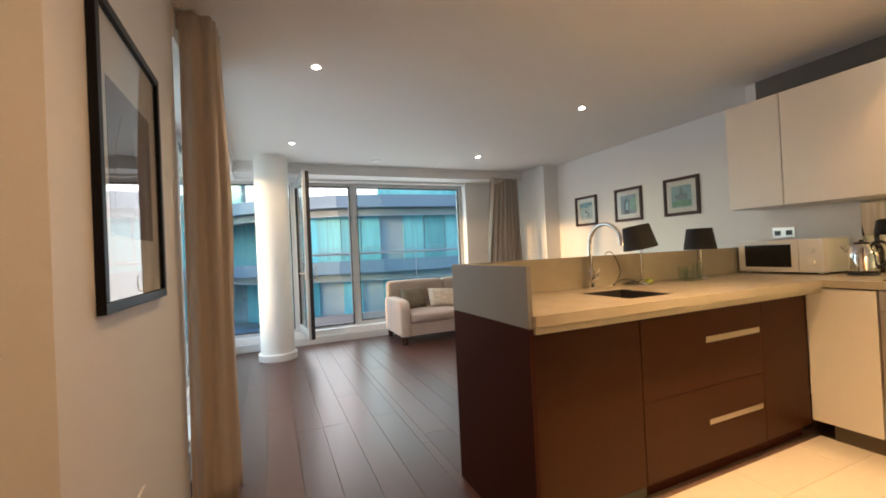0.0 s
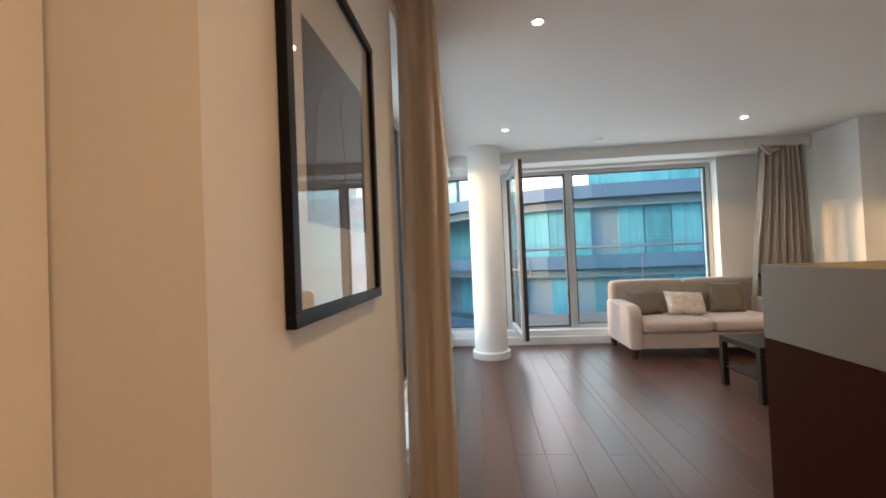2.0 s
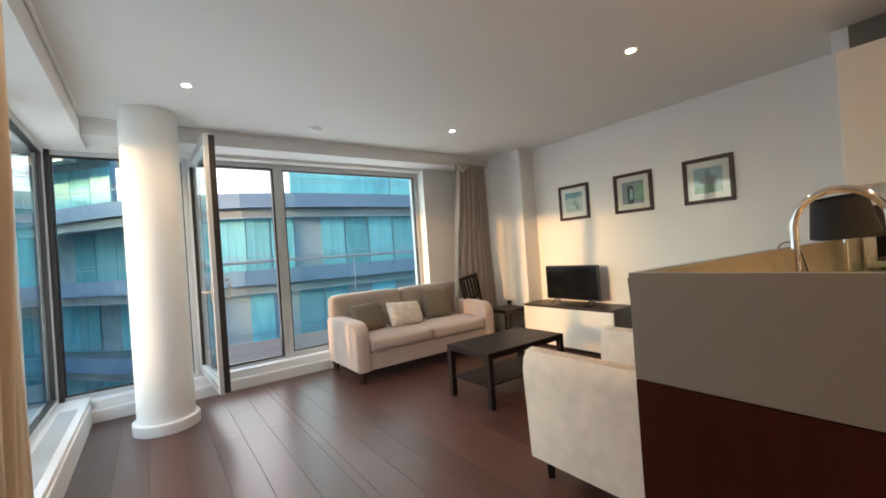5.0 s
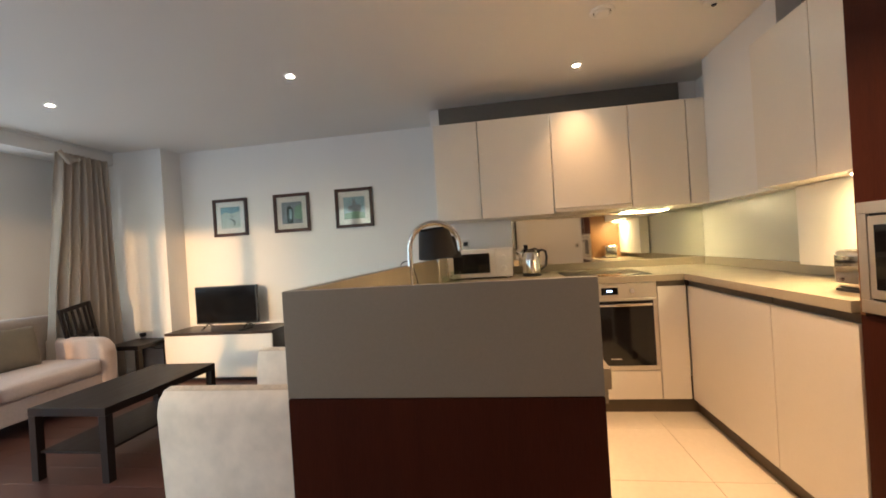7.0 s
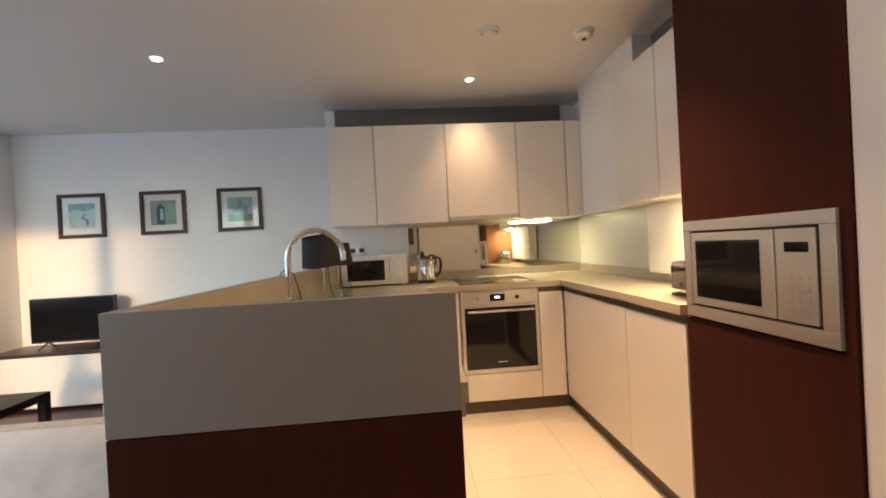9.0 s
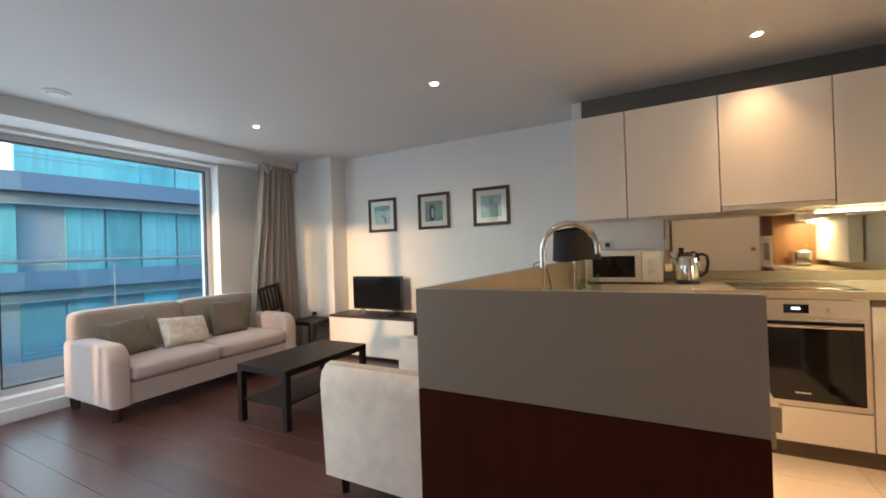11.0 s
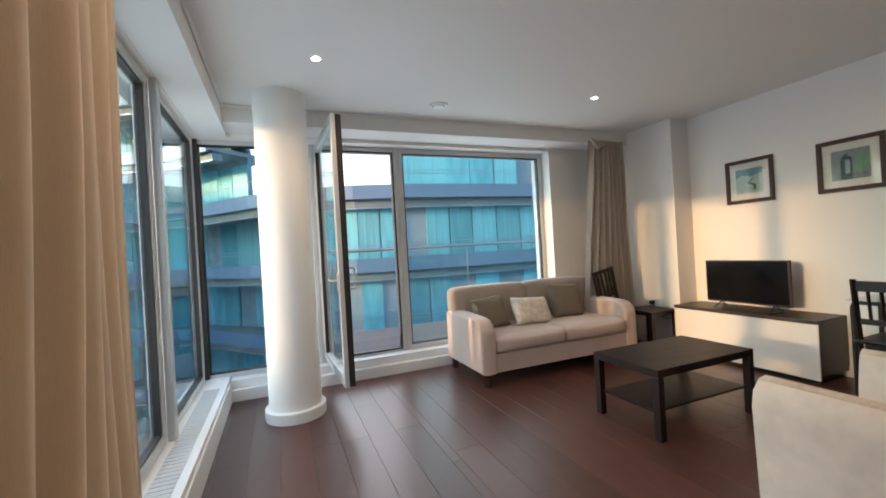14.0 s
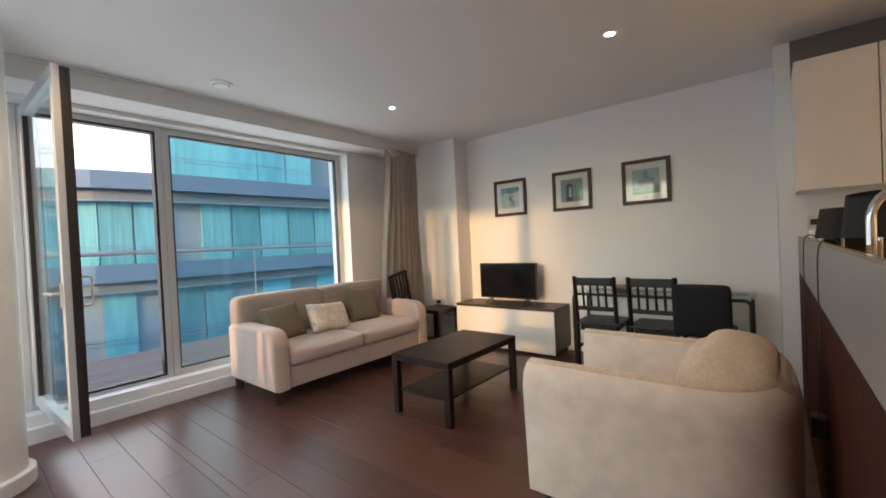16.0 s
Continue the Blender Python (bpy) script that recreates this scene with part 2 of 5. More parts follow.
def structure(name, bm, material, label="", smooth=False):
    return tagged(new(name, mesh_of(name, bm, material, smooth)), label, "", "", "structure")


def puffed(x0, x1, y0, y1, z0, z1, r, n=8, puff=0.0):
    """A soft upholstered block: a subdivided rounded box that swells in the middle of each face."""
    bm = bmesh.new()
    bmesh.ops.create_cube(bm, size=2.0)
    bmesh.ops.subdivide_edges(bm, edges=bm.edges[:], cuts=n, use_grid_fill=True)
    c, h = Vector(((x0 + x1) / 2, (y0 + y1) / 2, (z0 + z1) / 2)), Vector(((x1 - x0) / 2, (y1 - y0) / 2, (z1 - z0) / 2))
    for v in bm.verts:
        u = v.co.copy()
        for k in range(3):          # gather the rows near the edges
            u[k] = math.copysign(1 - (1 - abs(u[k])) ** 1.35, u[k]) if abs(u[k]) < 1 else u[k]
        p = Vector([u[k] * h[k] for k in range(3)])
        inner = Vector([max(-(h[k] - r), min(h[k] - r, p[k])) for k in range(3)])
        d = p - inner
        if d.length > 1e-6:
            p = inner + d.normalized() * r
        swell = Vector((0, 0, 0))
        for k in range(3):
            if abs(v.co[k]) > 0.999:
                a, b = [v.co[j] for j in range(3) if j != k]
                swell[k] += math.copysign(puff * (1 - a * a) * (1 - b * b), v.co[k])
        v.co = c + p + swell
    return bm

# ---- structure ----
CEIL_Z = 2.60
X_TV, X_PIER, Y_PIER = 6.035, 5.757, 4.98
Y_WALL, Y_GLASS = 5.92, 6.10
X_SIDE = 0.88
XK, YK, Y_JOG = 5.55, -0.55, 1.835

# wood sub-floor, planks lie on it
structure("floor_screed", box(0.6, 6.3, -3.0, 6.2, -0.2, -0.012), GAP)
# walls
bm = bmesh.new()
bx(bm, X_TV, 6.3, Y_JOG, 6.3, 0, 2.8)
structure("wall_tv", bm, PAINT, "plain white painted living room wall")
structure("wall_pier", box(X_PIER, X_TV - 0.003, Y_PIER, Y_WALL, 0, 2.6), PAINT)
structure("wall_kitchen_back", box(XK, 6.3, YK - 0.003, Y_JOG - 0.003, 0, 2.8), PAINT)
structure("wall_kitchen_side", box(2.68, 6.3, -0.85, YK - 0.004, 0, 2.8), PAINT)
structure("wall_hall_partition", box(2.575, 2.677, -3.0, -0.05, 0, 2.8), PAINT)
structure("wall_hall_end", box(0.7, 2.57, -3.2, -2.6, 0, 2.8), PAINT)
bm = bmesh.new()
bx(bm, 0.7, 0.995, -2.6, 0.716, 0, 2.8)
structure("wall_hall_left", bm, PAINT)
bm = bmesh.new()
bx(bm, 0.7, 1.225, 0.72, 2.03, 0, 2.8)
structure("wall_nib", bm, PAINT, "white painted wall stub that carries a framed print")
# window wall, butted pieces round the openings
bm = bmesh.new()
bx(bm, 4.80, 6.3, Y_WALL, 6.3, 0, 2.8)
structure("wall_window_east", bm, PAINT)
structure("wall_window_head", box(0.7, 4.797, Y_WALL + 0.02, 6.3, 2.42, 2.8), PAINT)
structure("wall_side_head", box(0.7, 0.98, 2.033, Y_WALL + 0.017, 2.42, 2.8), PAINT)
# ceiling and the dropped perimeter
structure("ceiling", box(0.7, 6.3, -3.2, 6.2, CEIL_Z, 2.85), CEIL, "smooth white plaster ceiling")
bm = bmesh.new()
bx(bm, 1.235, 5.754, 5.60, Y_WALL + 0.017, 2.455, 2.598)
structure("bulkhead_window", bm, CEIL)
bm = bmesh.new()
bx(bm, 0.983, 1.232, 2.035, Y_WALL + 0.017, 2.42, 2.598)
structure("bulkhead_side", bm, CEIL)
# plinth under the glazing
bm = bmesh.new()
bx(bm, 1.15, 4.797, 5.90, 6.2, -0.01, 0.105, 0.006)
bx(bm, 1.15, 4.797, 5.955, 6.2, 0.106, 0.185, 0.006)
structure("plinth_window", bm, TRIM, "white painted low plinth below the windows")
bm = bmesh.new()
bx(bm, 0.82, 1.147, 2.033, 6.2, -0.01, 0.2, 0.006)
bx(bm, 1.148, 1.162, 2.1, 5.897, -0.01, 0.17, 0.003)
structure("plinth_side", bm, TRIM, "white painted low plinth below the side glazing")
bm = bmesh.new()
for i in range(60):
    y = 3.0 + i * 0.045
    bx(bm, 0.985, 1.10, y, y + 0.03, 0.2005, 0.204)
tagged(part("vent_grille", bm, ALU, bpy.data.objects["plinth_side"], smooth=False), "perforated metal vent strip")
# skirting
bm = bmesh.new()
bx(bm, X_TV - 0.015, X_TV - 0.001, Y_JOG, Y_PIER - 0.001, 0, 0.1, 0.004)
bx(bm, X_PIER - 0.015, X_PIER - 0.001, Y_PIER - 0.015, Y_WALL - 0.001, 0, 0.1, 0.004)
bx(bm, 4.80, X_PIER - 0.016, Y_WALL - 0.015, Y_WALL - 0.001, 0, 0.1, 0.004)
bx(bm, 1.226, 1.24, 0.705, 2.03, 0, 0.1, 0.004)
bx(bm, 0.996, 1.24, 0.705, 0.719, 0, 0.1, 0.004)
bx(bm, 0.996, 1.01, -0.4, 0.704, 0, 0.1, 0.004)
structure("baseboard", bm, TRIM)


# ---- glazing ----
def window(name, label, m, w, z0, z1, frame_w=0.055, depth=0.07, sash=True):
    """A pane in a metal frame; local x runs along the wall."""
    w_ob = thing(name, m, label, "window")
    w_ob["kind"] = "structure"
    bm = bmesh.new()
    f, d = frame_w, depth
    bx(bm, 0, f, 0, d, z0, z1, 0.004)
    bx(bm, w - f, w, 0, d, z0, z1, 0.004)
    bx(bm, f, w - f, 0, d, z0, z0 + f, 0.004)
    bx(bm, f, w - f, 0, d, z1 - f, z1, 0.004)
    part("window_frame", bm, ALU, w_ob)
    g = 0.014
    bm = bmesh.new()
    bx(bm, f, f + g, 0.012, d - 0.012, z0 + f, z1 - f)
    bx(bm, w - f - g, w - f, 0.012, d - 0.012, z0 + f, z1 - f)
    bx(bm, f + g, w - f - g, 0.012, d - 0.012, z0 + f, z0 + f + g)
    bx(bm, f + g, w - f - g, 0.012, d - 0.012, z1 - f - g, z1 - f)
    part("gasket", bm, DARKFRAME, w_ob, smooth=False)
    p = part("pane", box(f + g, w - f - g, d / 2 - 0.006, d / 2 + 0.006, z0 + f + g, z1 - f - g), PANE, w_ob, smooth=False)
    p.visible_shadow = False
    return w_ob


WZ0, WZ1 = 0.186, 2.418
window("window_1", "large fixed window in a grey metal frame", pose(2.885, 6.07, 0), 1.912, WZ0, WZ1)
window("window_2", "narrow fixed pane beside the corner column", pose(0.93, 6.07, 0), 1.06, WZ0, WZ1, 0.04)
# frame of the open balcony door
bm = bmesh.new()
bx(bm, 1.992, 2.06, 6.07, 6.16, WZ0, WZ1, 0.004)
bx(bm, 2.838, 2.883, 6.07, 6.16, WZ0, WZ1, 0.004)
bx(bm, 2.061, 2.837, 6.07, 6.16, WZ1 - 0.045, WZ1, 0.004)
bx(bm, 2.061, 2.837, 6.07, 6.16, WZ0, WZ0 + 0.02, 0.004)
door_frame = structure("door_frame", bm, ALU, "grey metal frame of the balcony door")
bm = bmesh.new()
bx(bm, 2.061, 2.075, 6.08, 6.15, WZ0 + 0.021, WZ1 - 0.046)
bx(bm, 2.818, 2.837, 6.08, 6.15, WZ0 + 0.021, WZ1 - 0.046)
bx(bm, 2.076, 2.817, 6.08, 6.15, WZ0 + 0.021, WZ0 + 0.04)
bx(bm, 2.076, 2.817, 6.08, 6.15, WZ1 - 0.064, WZ1 - 0.046)
part("door_seal", bm, DARKFRAME, door_frame, smooth=False)
# the leaf stands open, square to the wall
leaf = thing("door_1", pose(2.03, 6.05, 0, 0, 0, -87.5), "open glazed balcony door in a grey metal frame", "door")
leaf["kind"] = "structure"
LW, LZ0, LZ1 = 1.07, 0.235, 2.385
bm = bmesh.new()
bx(bm, 0, 0.06, -0.03, 0.03, LZ0, LZ1, 0.004)
bx(bm, LW - 0.06, LW, -0.03, 0.03, LZ0, LZ1, 0.004)
bx(bm, 0.061, LW - 0.061, -0.03, 0.03, LZ0, LZ0 + 0.07, 0.004)
bx(bm, 0.061, LW - 0.061, -0.03, 0.03, LZ1 - 0.07, LZ1, 0.004)
part("leaf_frame", bm, ALU, leaf)
bm = bmesh.new()
bx(bm, LW - 0.055, LW + 0.004, 0.031, 0.05, LZ0 + 0.01, LZ1 - 0.01)
bx(bm, LW + 0.001, LW + 0.006, 0.004, 0.03, LZ0 + 0.01, LZ1 - 0.01)
bx(bm, 0.061, 0.075, -0.02, 0.02, LZ0 + 0.071, LZ1 - 0.071)
bx(bm, LW - 0.075, LW - 0.061, -0.02, 0.02, LZ0 + 0.071, LZ1 - 0.071)
part("edge_seal", bm, DARKFRAME, leaf, smooth=False)
p = part("pane", box(0.076, LW - 0.076, -0.006, 0.006, LZ0 + 0.072, LZ1 - 0.072), PANE, leaf, smooth=False)
p.visible_shadow = False
bm = bmesh.new()
bx(bm, LW - 0.05, LW - 0.015, -0.04, -0.031, 1.0, 1.14, 0.004)
tube(bm, [(LW - 0.032, -0.03, 1.08), (LW - 0.032, -0.075, 1.08), (LW - 0.045, -0.085, 1.08), (LW - 0.16, -0.085, 1.08)], 0.009)
part("lever_handle", bm, STEEL, leaf)
bm = bmesh.new()
tube(bm, [(LW - 0.03, 0.05, 1.0), (LW - 0.03, 0.09, 1.0), (LW - 0.03, 0.1, 1.02), (LW - 0.03, 0.1, 1.15), (LW - 0.03, 0.09, 1.17), (LW - 0.03, 0.05, 1.17)], 0.007)
part("pull_handle", bm, STEEL, leaf)
# side glazing, two panes and a door leaf towards the curtain
window("window_3", "tall fixed pane of the side glazing", pose(0.94, 4.76, 0, 0, 0, 90), 1.28, 0.202, WZ1, 0.04)
sd = window("window_4", "glazed side door with a brown lever handle", pose(0.94, 3.72, 0, 0, 0, 90), 0.97, 0.202, WZ1, 0.06)
bm = bmesh.new()
tube(bm, [(0.2, -0.001, 1.05), (0.2, -0.05, 1.05), (0.2, -0.055, 1.04), (0.2, -0.055, 0.93)], 0.011)
part("lever_handle", bm, FRAMEBROWN, sd)
window("window_5", "tall fixed pane of the side glazing behind the curtain", pose(0.94, 2.04, 0, 0, 0, 90), 1.67, 0.202, WZ1, 0.05)
# corner post
structure("window_corner_post", box(0.86, 0.975, 6.035, 6.068, 0.2, WZ1, 0.004), DARKFRAME)
structure("window_mullion", box(0.941, 0.985, 4.692, 4.758, 0.2, WZ1, 0.004), ALU)

# column
col = thing("column", pose(1.69, 5.30, 0), "round white painted concrete column", "column")
col["kind"] = "structure"
bm = bmesh.new()
cyl(bm, (0, 0, 0.0), (0, 0, 2.599), 0.203, n=64)
part("shaft", bm, PAINT, col)
part("base_ring", lathe(bmesh.new(), [(0.232, 0.0), (0.235, 0.004), (0.235, 0.082), (0.228, 0.09), (0.204, 0.091), (0.204, 0.0)], 64, loop=True), TRIM, col)


# ---- ceiling fittings ----
def downlight(x, y, power, color=(1.0, 0.70, 0.42), cone=135, blend=1.0):
    d = thing("downlight", pose(x, y, CEIL_Z), "small round recessed ceiling spotlight, lit", "downlight", "recessed ceiling lights")
    part("trim_ring", lathe(bmesh.new(), [(0.025, -0.003), (0.038, -0.006), (0.043, -0.003), (0.043, -0.0005), (0.025, -0.0005)], 28, loop=True), TRIM, d)
    part("lens", lathe(bmesh.new(), [(0.0245, -0.0025), (0.0245, -0.001)], 24), LAMP_ON, d)
    s = new("downlight_beam", bpy.data.lights.new("downlight_beam", "SPOT"))
    s.data.energy, s.data.color = power, color
    s.data.spot_size, s.data.spot_blend, s.data.shadow_soft_size = radians(cone), blend, 0.035
    s.matrix_world = look((x, y, CEIL_Z - 0.012), (x, y, 0))


for x, y, k in ((1.986, 2.552, 1.5), (4.415, 4.691, 0.6), (1.922, 4.569, 1.0), (4.471, 2.673, 0.8)):
    downlight(x, y, DOWN_POWER * k)
WARM = (1.0, 0.56, 0.26)
# the last two, over the hall, are unseen and added to light its walls
for x, y, k, cone, blend in ((4.904, 0.57, 1.3, 84, 1.0), (3.45, 0.57, 6.3, 90, 1.0), (1.9, 0.15, 1.6, 135, 1.0), (1.8, -1.7, 1.6, 135, 1.0)):
    downlight(x, y, DOWN_POWER * k, WARM, cone, blend)


def ceiling_vent(x, y, r):
    v = thing("ceiling_vent", pose(x, y, CEIL_Z), "round white plastic ceiling air valve", "vent")
    part("ring", lathe(bmesh.new(), [(r * 0.72, -0.002), (r * 0.74, -0.014), (r * 0.95, -0.012), (r, -0.004), (r, -0.0005), (r * 0.72, -0.0005)], 36, loop=True), TRIM, v)
    part("gap", lathe(bmesh.new(), [(r * 0.63, -0.004), (r * 0.73, -0.004), (r * 0.73, -0.001), (r * 0.63, -0.001)], 36, loop=True), BLACKPLASTIC, v)
    part("disc", lathe(bmesh.new(), [(r * 0.1, -0.024), (r * 0.55, -0.022), (r * 0.62, -0.016), (r * 0.62, -0.003)], 36), TRIM, v)


ceiling_vent(3.053, 5.195, 0.085)
ceiling_vent(4.185, 0.549, 0.07)
smoke = thing("smoke_alarm", pose(4.2, -0.06, CEIL_Z), "white round smoke alarm on the ceiling", "smoke alarm")
part("base", lathe(bmesh.new(), [(0.06, -0.014), (0.066, -0.012), (0.066, -0.0005)], 32), WHITEPLASTIC, smoke)
part("cap", lathe(bmesh.new(), [(0.02, -0.045), (0.045, -0.04), (0.055, -0.03), (0.055, -0.015)], 32), WHITEPLASTIC, smoke)
part("sensor", lathe(bmesh.new(), [(0.012, -0.052), (0.015, -0.046)], 16), BLACKPLASTIC, smoke)

# ---- kitchen ----
CT = 0.99           # worktop height
XF, YF = 4.72, -0.04  # faces of the two white runs
YI0, YI1, XI = 1.01, 1.731, 2.58
YB = 1.09           # brown fronts stand back below the worktop

# peninsula carcass and screens
isl = thing("kitchen_peninsula", pose(0, 0, 0), "dark brown kitchen peninsula with a grey raised screen", "kitchen unit")
part("end_panel", box(XI, XI + 0.022, YI0, YI1, 0.0, 0.935, 0.001), WENGE, isl, "dark wenge end panel")
part("end_screen", box(XI, XI + 0.022, YI0, YI1, 0.938, 1.193, 0.0015), GREYPANEL, isl, "plain grey laminate screen")
part("back_panel", box(XI + 0.024, XK - 0.004, YI1 - 0.02, YI1, 0.0, 0.935, 0.001), WENGE, isl, "dark wenge back panel")
part("back_screen", box(XI + 0.024, XK - 0.004, YI1 - 0.02, YI1, 0.938, 1.193, 0.0015), GREYPANEL, isl, "plain grey laminate screen")
part("plinth", box(XI + 0.024, XF - 0.03, YB + 0.04, YB + 0.06, 0.0, 0.1), WENGE, isl)
part("carcass", box(XI + 0.024, XF - 0.03, YB + 0.024, YI1 - 0.022, 0.1, 0.74), BLACKWOOD, isl)
dw = thing("dishwasher_unit", pose(2.606, YB, 0), "brown panelled dishwasher front below the worktop", "dishwasher")
part("door", box(0, 0.674, 0.0, 0.022, 0.08, 0.9, 0.002), BROWN, dw)
part("toe_vent", box(0.36, 0.67, 0.002, 0.03, 0.03, 0.078, 0.003), BLACKPLASTIC, dw)
drawers = thing("drawer_unit", pose(3.284, YB, 0), "brown two-drawer unit with slim pale slot handles", "drawer unit")
DW, HX0, HX1 = 0.968, 0.479, 0.955
for z0, z1, h0, h1 in ((0.08, 0.478, 0.272, 0.303), (0.481, 0.9, 0.713, 0.745)):
    bm = bmesh.new()
    bx(bm, 0, DW, 0.0, 0.022, z0, h0 - 0.001)
    bx(bm, 0, HX0 - 0.001, 0.0, 0.022, h0 - 0.001, h1 + 0.001)
    bx(bm, HX1 + 0.001, DW, 0.0, 0.022, h0 - 0.001, h1 + 0.001)
    bx(bm, 0, DW, 0.0, 0.022, h1 + 0.001, z1)
    d = part("drawer_front", bm, BROWN, drawers, smooth=False)
    part("slot_handle", box(HX0, HX1, 0.003, 0.02, h0, h1, 0.001), STONE, d, "pale recessed slot handle")
part("filler", box(4.256, XF - 0.004, YB, YB + 0.022, 0.08, 0.9, 0.0015), BROWN, isl)
part("worktop_rail", box(XI + 0.024, XF - 0.024, YI0 - 0.012, YI0 + 0.02, 0.913, 0.943, 0.002), STONE, isl, "pale rail below the worktop edge")


def base_unit(name, label, m, w, z0=0.11, z1=0.905, cat="cabinet"):
    u = thing(name, m, label, cat)
    part("body", box(0.003, w - 0.003, 0.024, 0.5, z0, 0.94), MATTWHITE, u, smooth=False)
    part("door", box(0.002, w - 0.002, 0.0, 0.02, z0, z1, 0.0015), LACQUER, u)
    part("grip_channel", box(0.003, w - 0.003, 0.012, 0.022, z1 + 0.001, 0.943), PLINTHBROWN, u, "dark recessed grip channel", smooth=False)
    return u


base_unit("corner_cabinet", "white lacquered corner cabinet beside the oven", pose(XF, 1.088, 0, 0, 0, -90), 0.325, z1=0.935)
ov_unit = thing("oven_unit", pose(XF, 0.757, 0, 0, 0, -90), "built-in steel and black glass oven over a white drawer", "oven")
part("housing", box(0.0, 0.6, 0.02, 0.5, 0.12, 0.94), MATTWHITE, ov_unit, smooth=False)
part("drawer_front", box(0.003, 0.597, 0.0, 0.018, 0.11, 0.312, 0.0015), LACQUER, ov_unit)
part("control_panel", box(0.004, 0.596, -0.004, 0.018, 0.835, 0.938, 0.003), STEEL, ov_unit)
od = part("oven_door", box(0.004, 0.596, -0.004, 0.018, 0.32, 0.83, 0.003), STEEL, ov_unit)
part("door_glass", box(0.03, 0.57, -0.009, -0.004, 0.352, 0.815, 0.002), BLACKGLASS, od)
bm = bmesh.new()
tube(bm, [(0.05, -0.045, 0.79), (0.55, -0.045, 0.79)], 0.009)
for x in (0.075, 0.525):
    tube(bm, [(x, -0.009, 0.79), (x, -0.045, 0.79)], 0.007)
part("bar_handle", bm, CHROME, od)
part("maker_mark", box(0.265, 0.335, -0.0102, -0.0092, 0.398, 0.405), STEEL, od, smooth=False)
for x in (0.13, 0.43):
    bm = bmesh.new()
    cyl(bm, (x, -0.004, 0.885), (x, -0.022, 0.885), 0.017, 0.015)
    part("knob", bm, CHROME, ov_unit)
part("clock_display", box(0.225, 0.34, -0.0065, -0.0045, 0.86, 0.912, 0.001), BLACKGLASS, ov_unit)
glowbar = glow("oven_clock_digits", (0.35, 0.6, 1.0), 1.5)
part("clock_digits", box(0.262, 0.3, -0.0075, -0.0067, 0.882, 0.894), glowbar, ov_unit, smooth=False)
base_unit("filler_cabinet", "narrow white lacquered cabinet in the corner", pose(XF, 0.155, 0, 0, 0, -90), 0.19)
base_unit("base_cabinet", "white lacquered base cabinet with a grip channel", pose(XF - 0.002, YF, 0, 0, 0, 180), 0.886)
base_unit("base_cabinet", "white lacquered base cabinet with a grip channel", pose(3.83, YF, 0, 0, 0, 180), 0.488)
single("kitchen_plinth", bx(box(XF + 0.05, XF + 0.07, YF - 0.05, 1.0, 0, 0.108), 3.345, XF + 0.049, YF - 0.07, YF - 0.05, 0, 0.108), PLINTHBROWN, "dark plinth below the white kitchen cabinets", "plinth", False)

# worktop, with a cut-out for the sink
SX0, SX1, SY0, SY1 = 3.27, 3.60, 1.13, 1.50
top = thing("worktop", pose(0, 0, 0), "beige composite stone worktop round the kitchen", "worktop")
bm = bmesh.new()
bx(bm, XI + 0.0225, SX0, YI0 - 0.02, YI1 - 0.036, 0.945, CT)
bx(bm, SX0, SX1, YI0 - 0.02, SY0, 0.945, CT)
bx(bm, SX0, SX1, SY1, YI1 - 0.036, 0.945, CT)
bx(bm, SX1, XK - 0.004, YI0 - 0.02, YI1 - 0.036, 0.945, CT)
bmesh.ops.remove_doubles(bm, verts=bm.verts, dist=0.0005)
part("peninsula_slab", bm, STONE, top, smooth=False)
part("back_slab", box(XF - 0.02, XK - 0.004, YF + 0.02, YI0 - 0.0205, 0.945, CT, 0.002), STONE, top)
part("side_slab", box(3.345, XK - 0.004, YK + 0.001, YF + 0.0195, 0.945, CT, 0.002), STONE, top)
bm = bmesh.new()
bx(bm, XI + 0.0225, XK - 0.006, YI1 - 0.035, YI1 - 0.0205, CT, 1.192, 0.0015)
single("stone_upstand", bm, STONE, "beige stone upstand behind the sink", "upstand")
single("stone_splash_strip", box(XK - 0.02, XK - 0.001, YK, 1.66, CT + 0.001, 1.055, 0.0015), STONE, "low grey stone strip along the back of the worktop", "upstand")
single("stone_splash_strip", box(3.345, XK - 0.021, YK + 0.001, YK + 0.018, CT + 0.001, 1.055, 0.0015), STONE, "low grey stone strip along the side of the worktop", "upstand")
splash = thing("glass_splashback", pose(0, 0, 0), "tinted mirror glass splashback behind the hob", "splashback")
for y0, y1 in ((YK + 0.009, 0.466), (0.4675, 1.12)):
    part("mirror_panel", box(XK - 0.008, XK - 0.001, y0, y1, 1.057, 1.492), MIRRORGLASS, splash, smooth=False)
single("glass_splashback", box(4.25, XK - 0.009, YK + 0.001, YK + 0.008, 1.057, 1.492), GREENGLASS, "pale green back-painted glass splashback", "splashback", False)
structure("wall_kitchen_boxing", box(3.34, 4.22, YK + 0.02, YK + 0.12, 1.056, 1.49), PAINT)

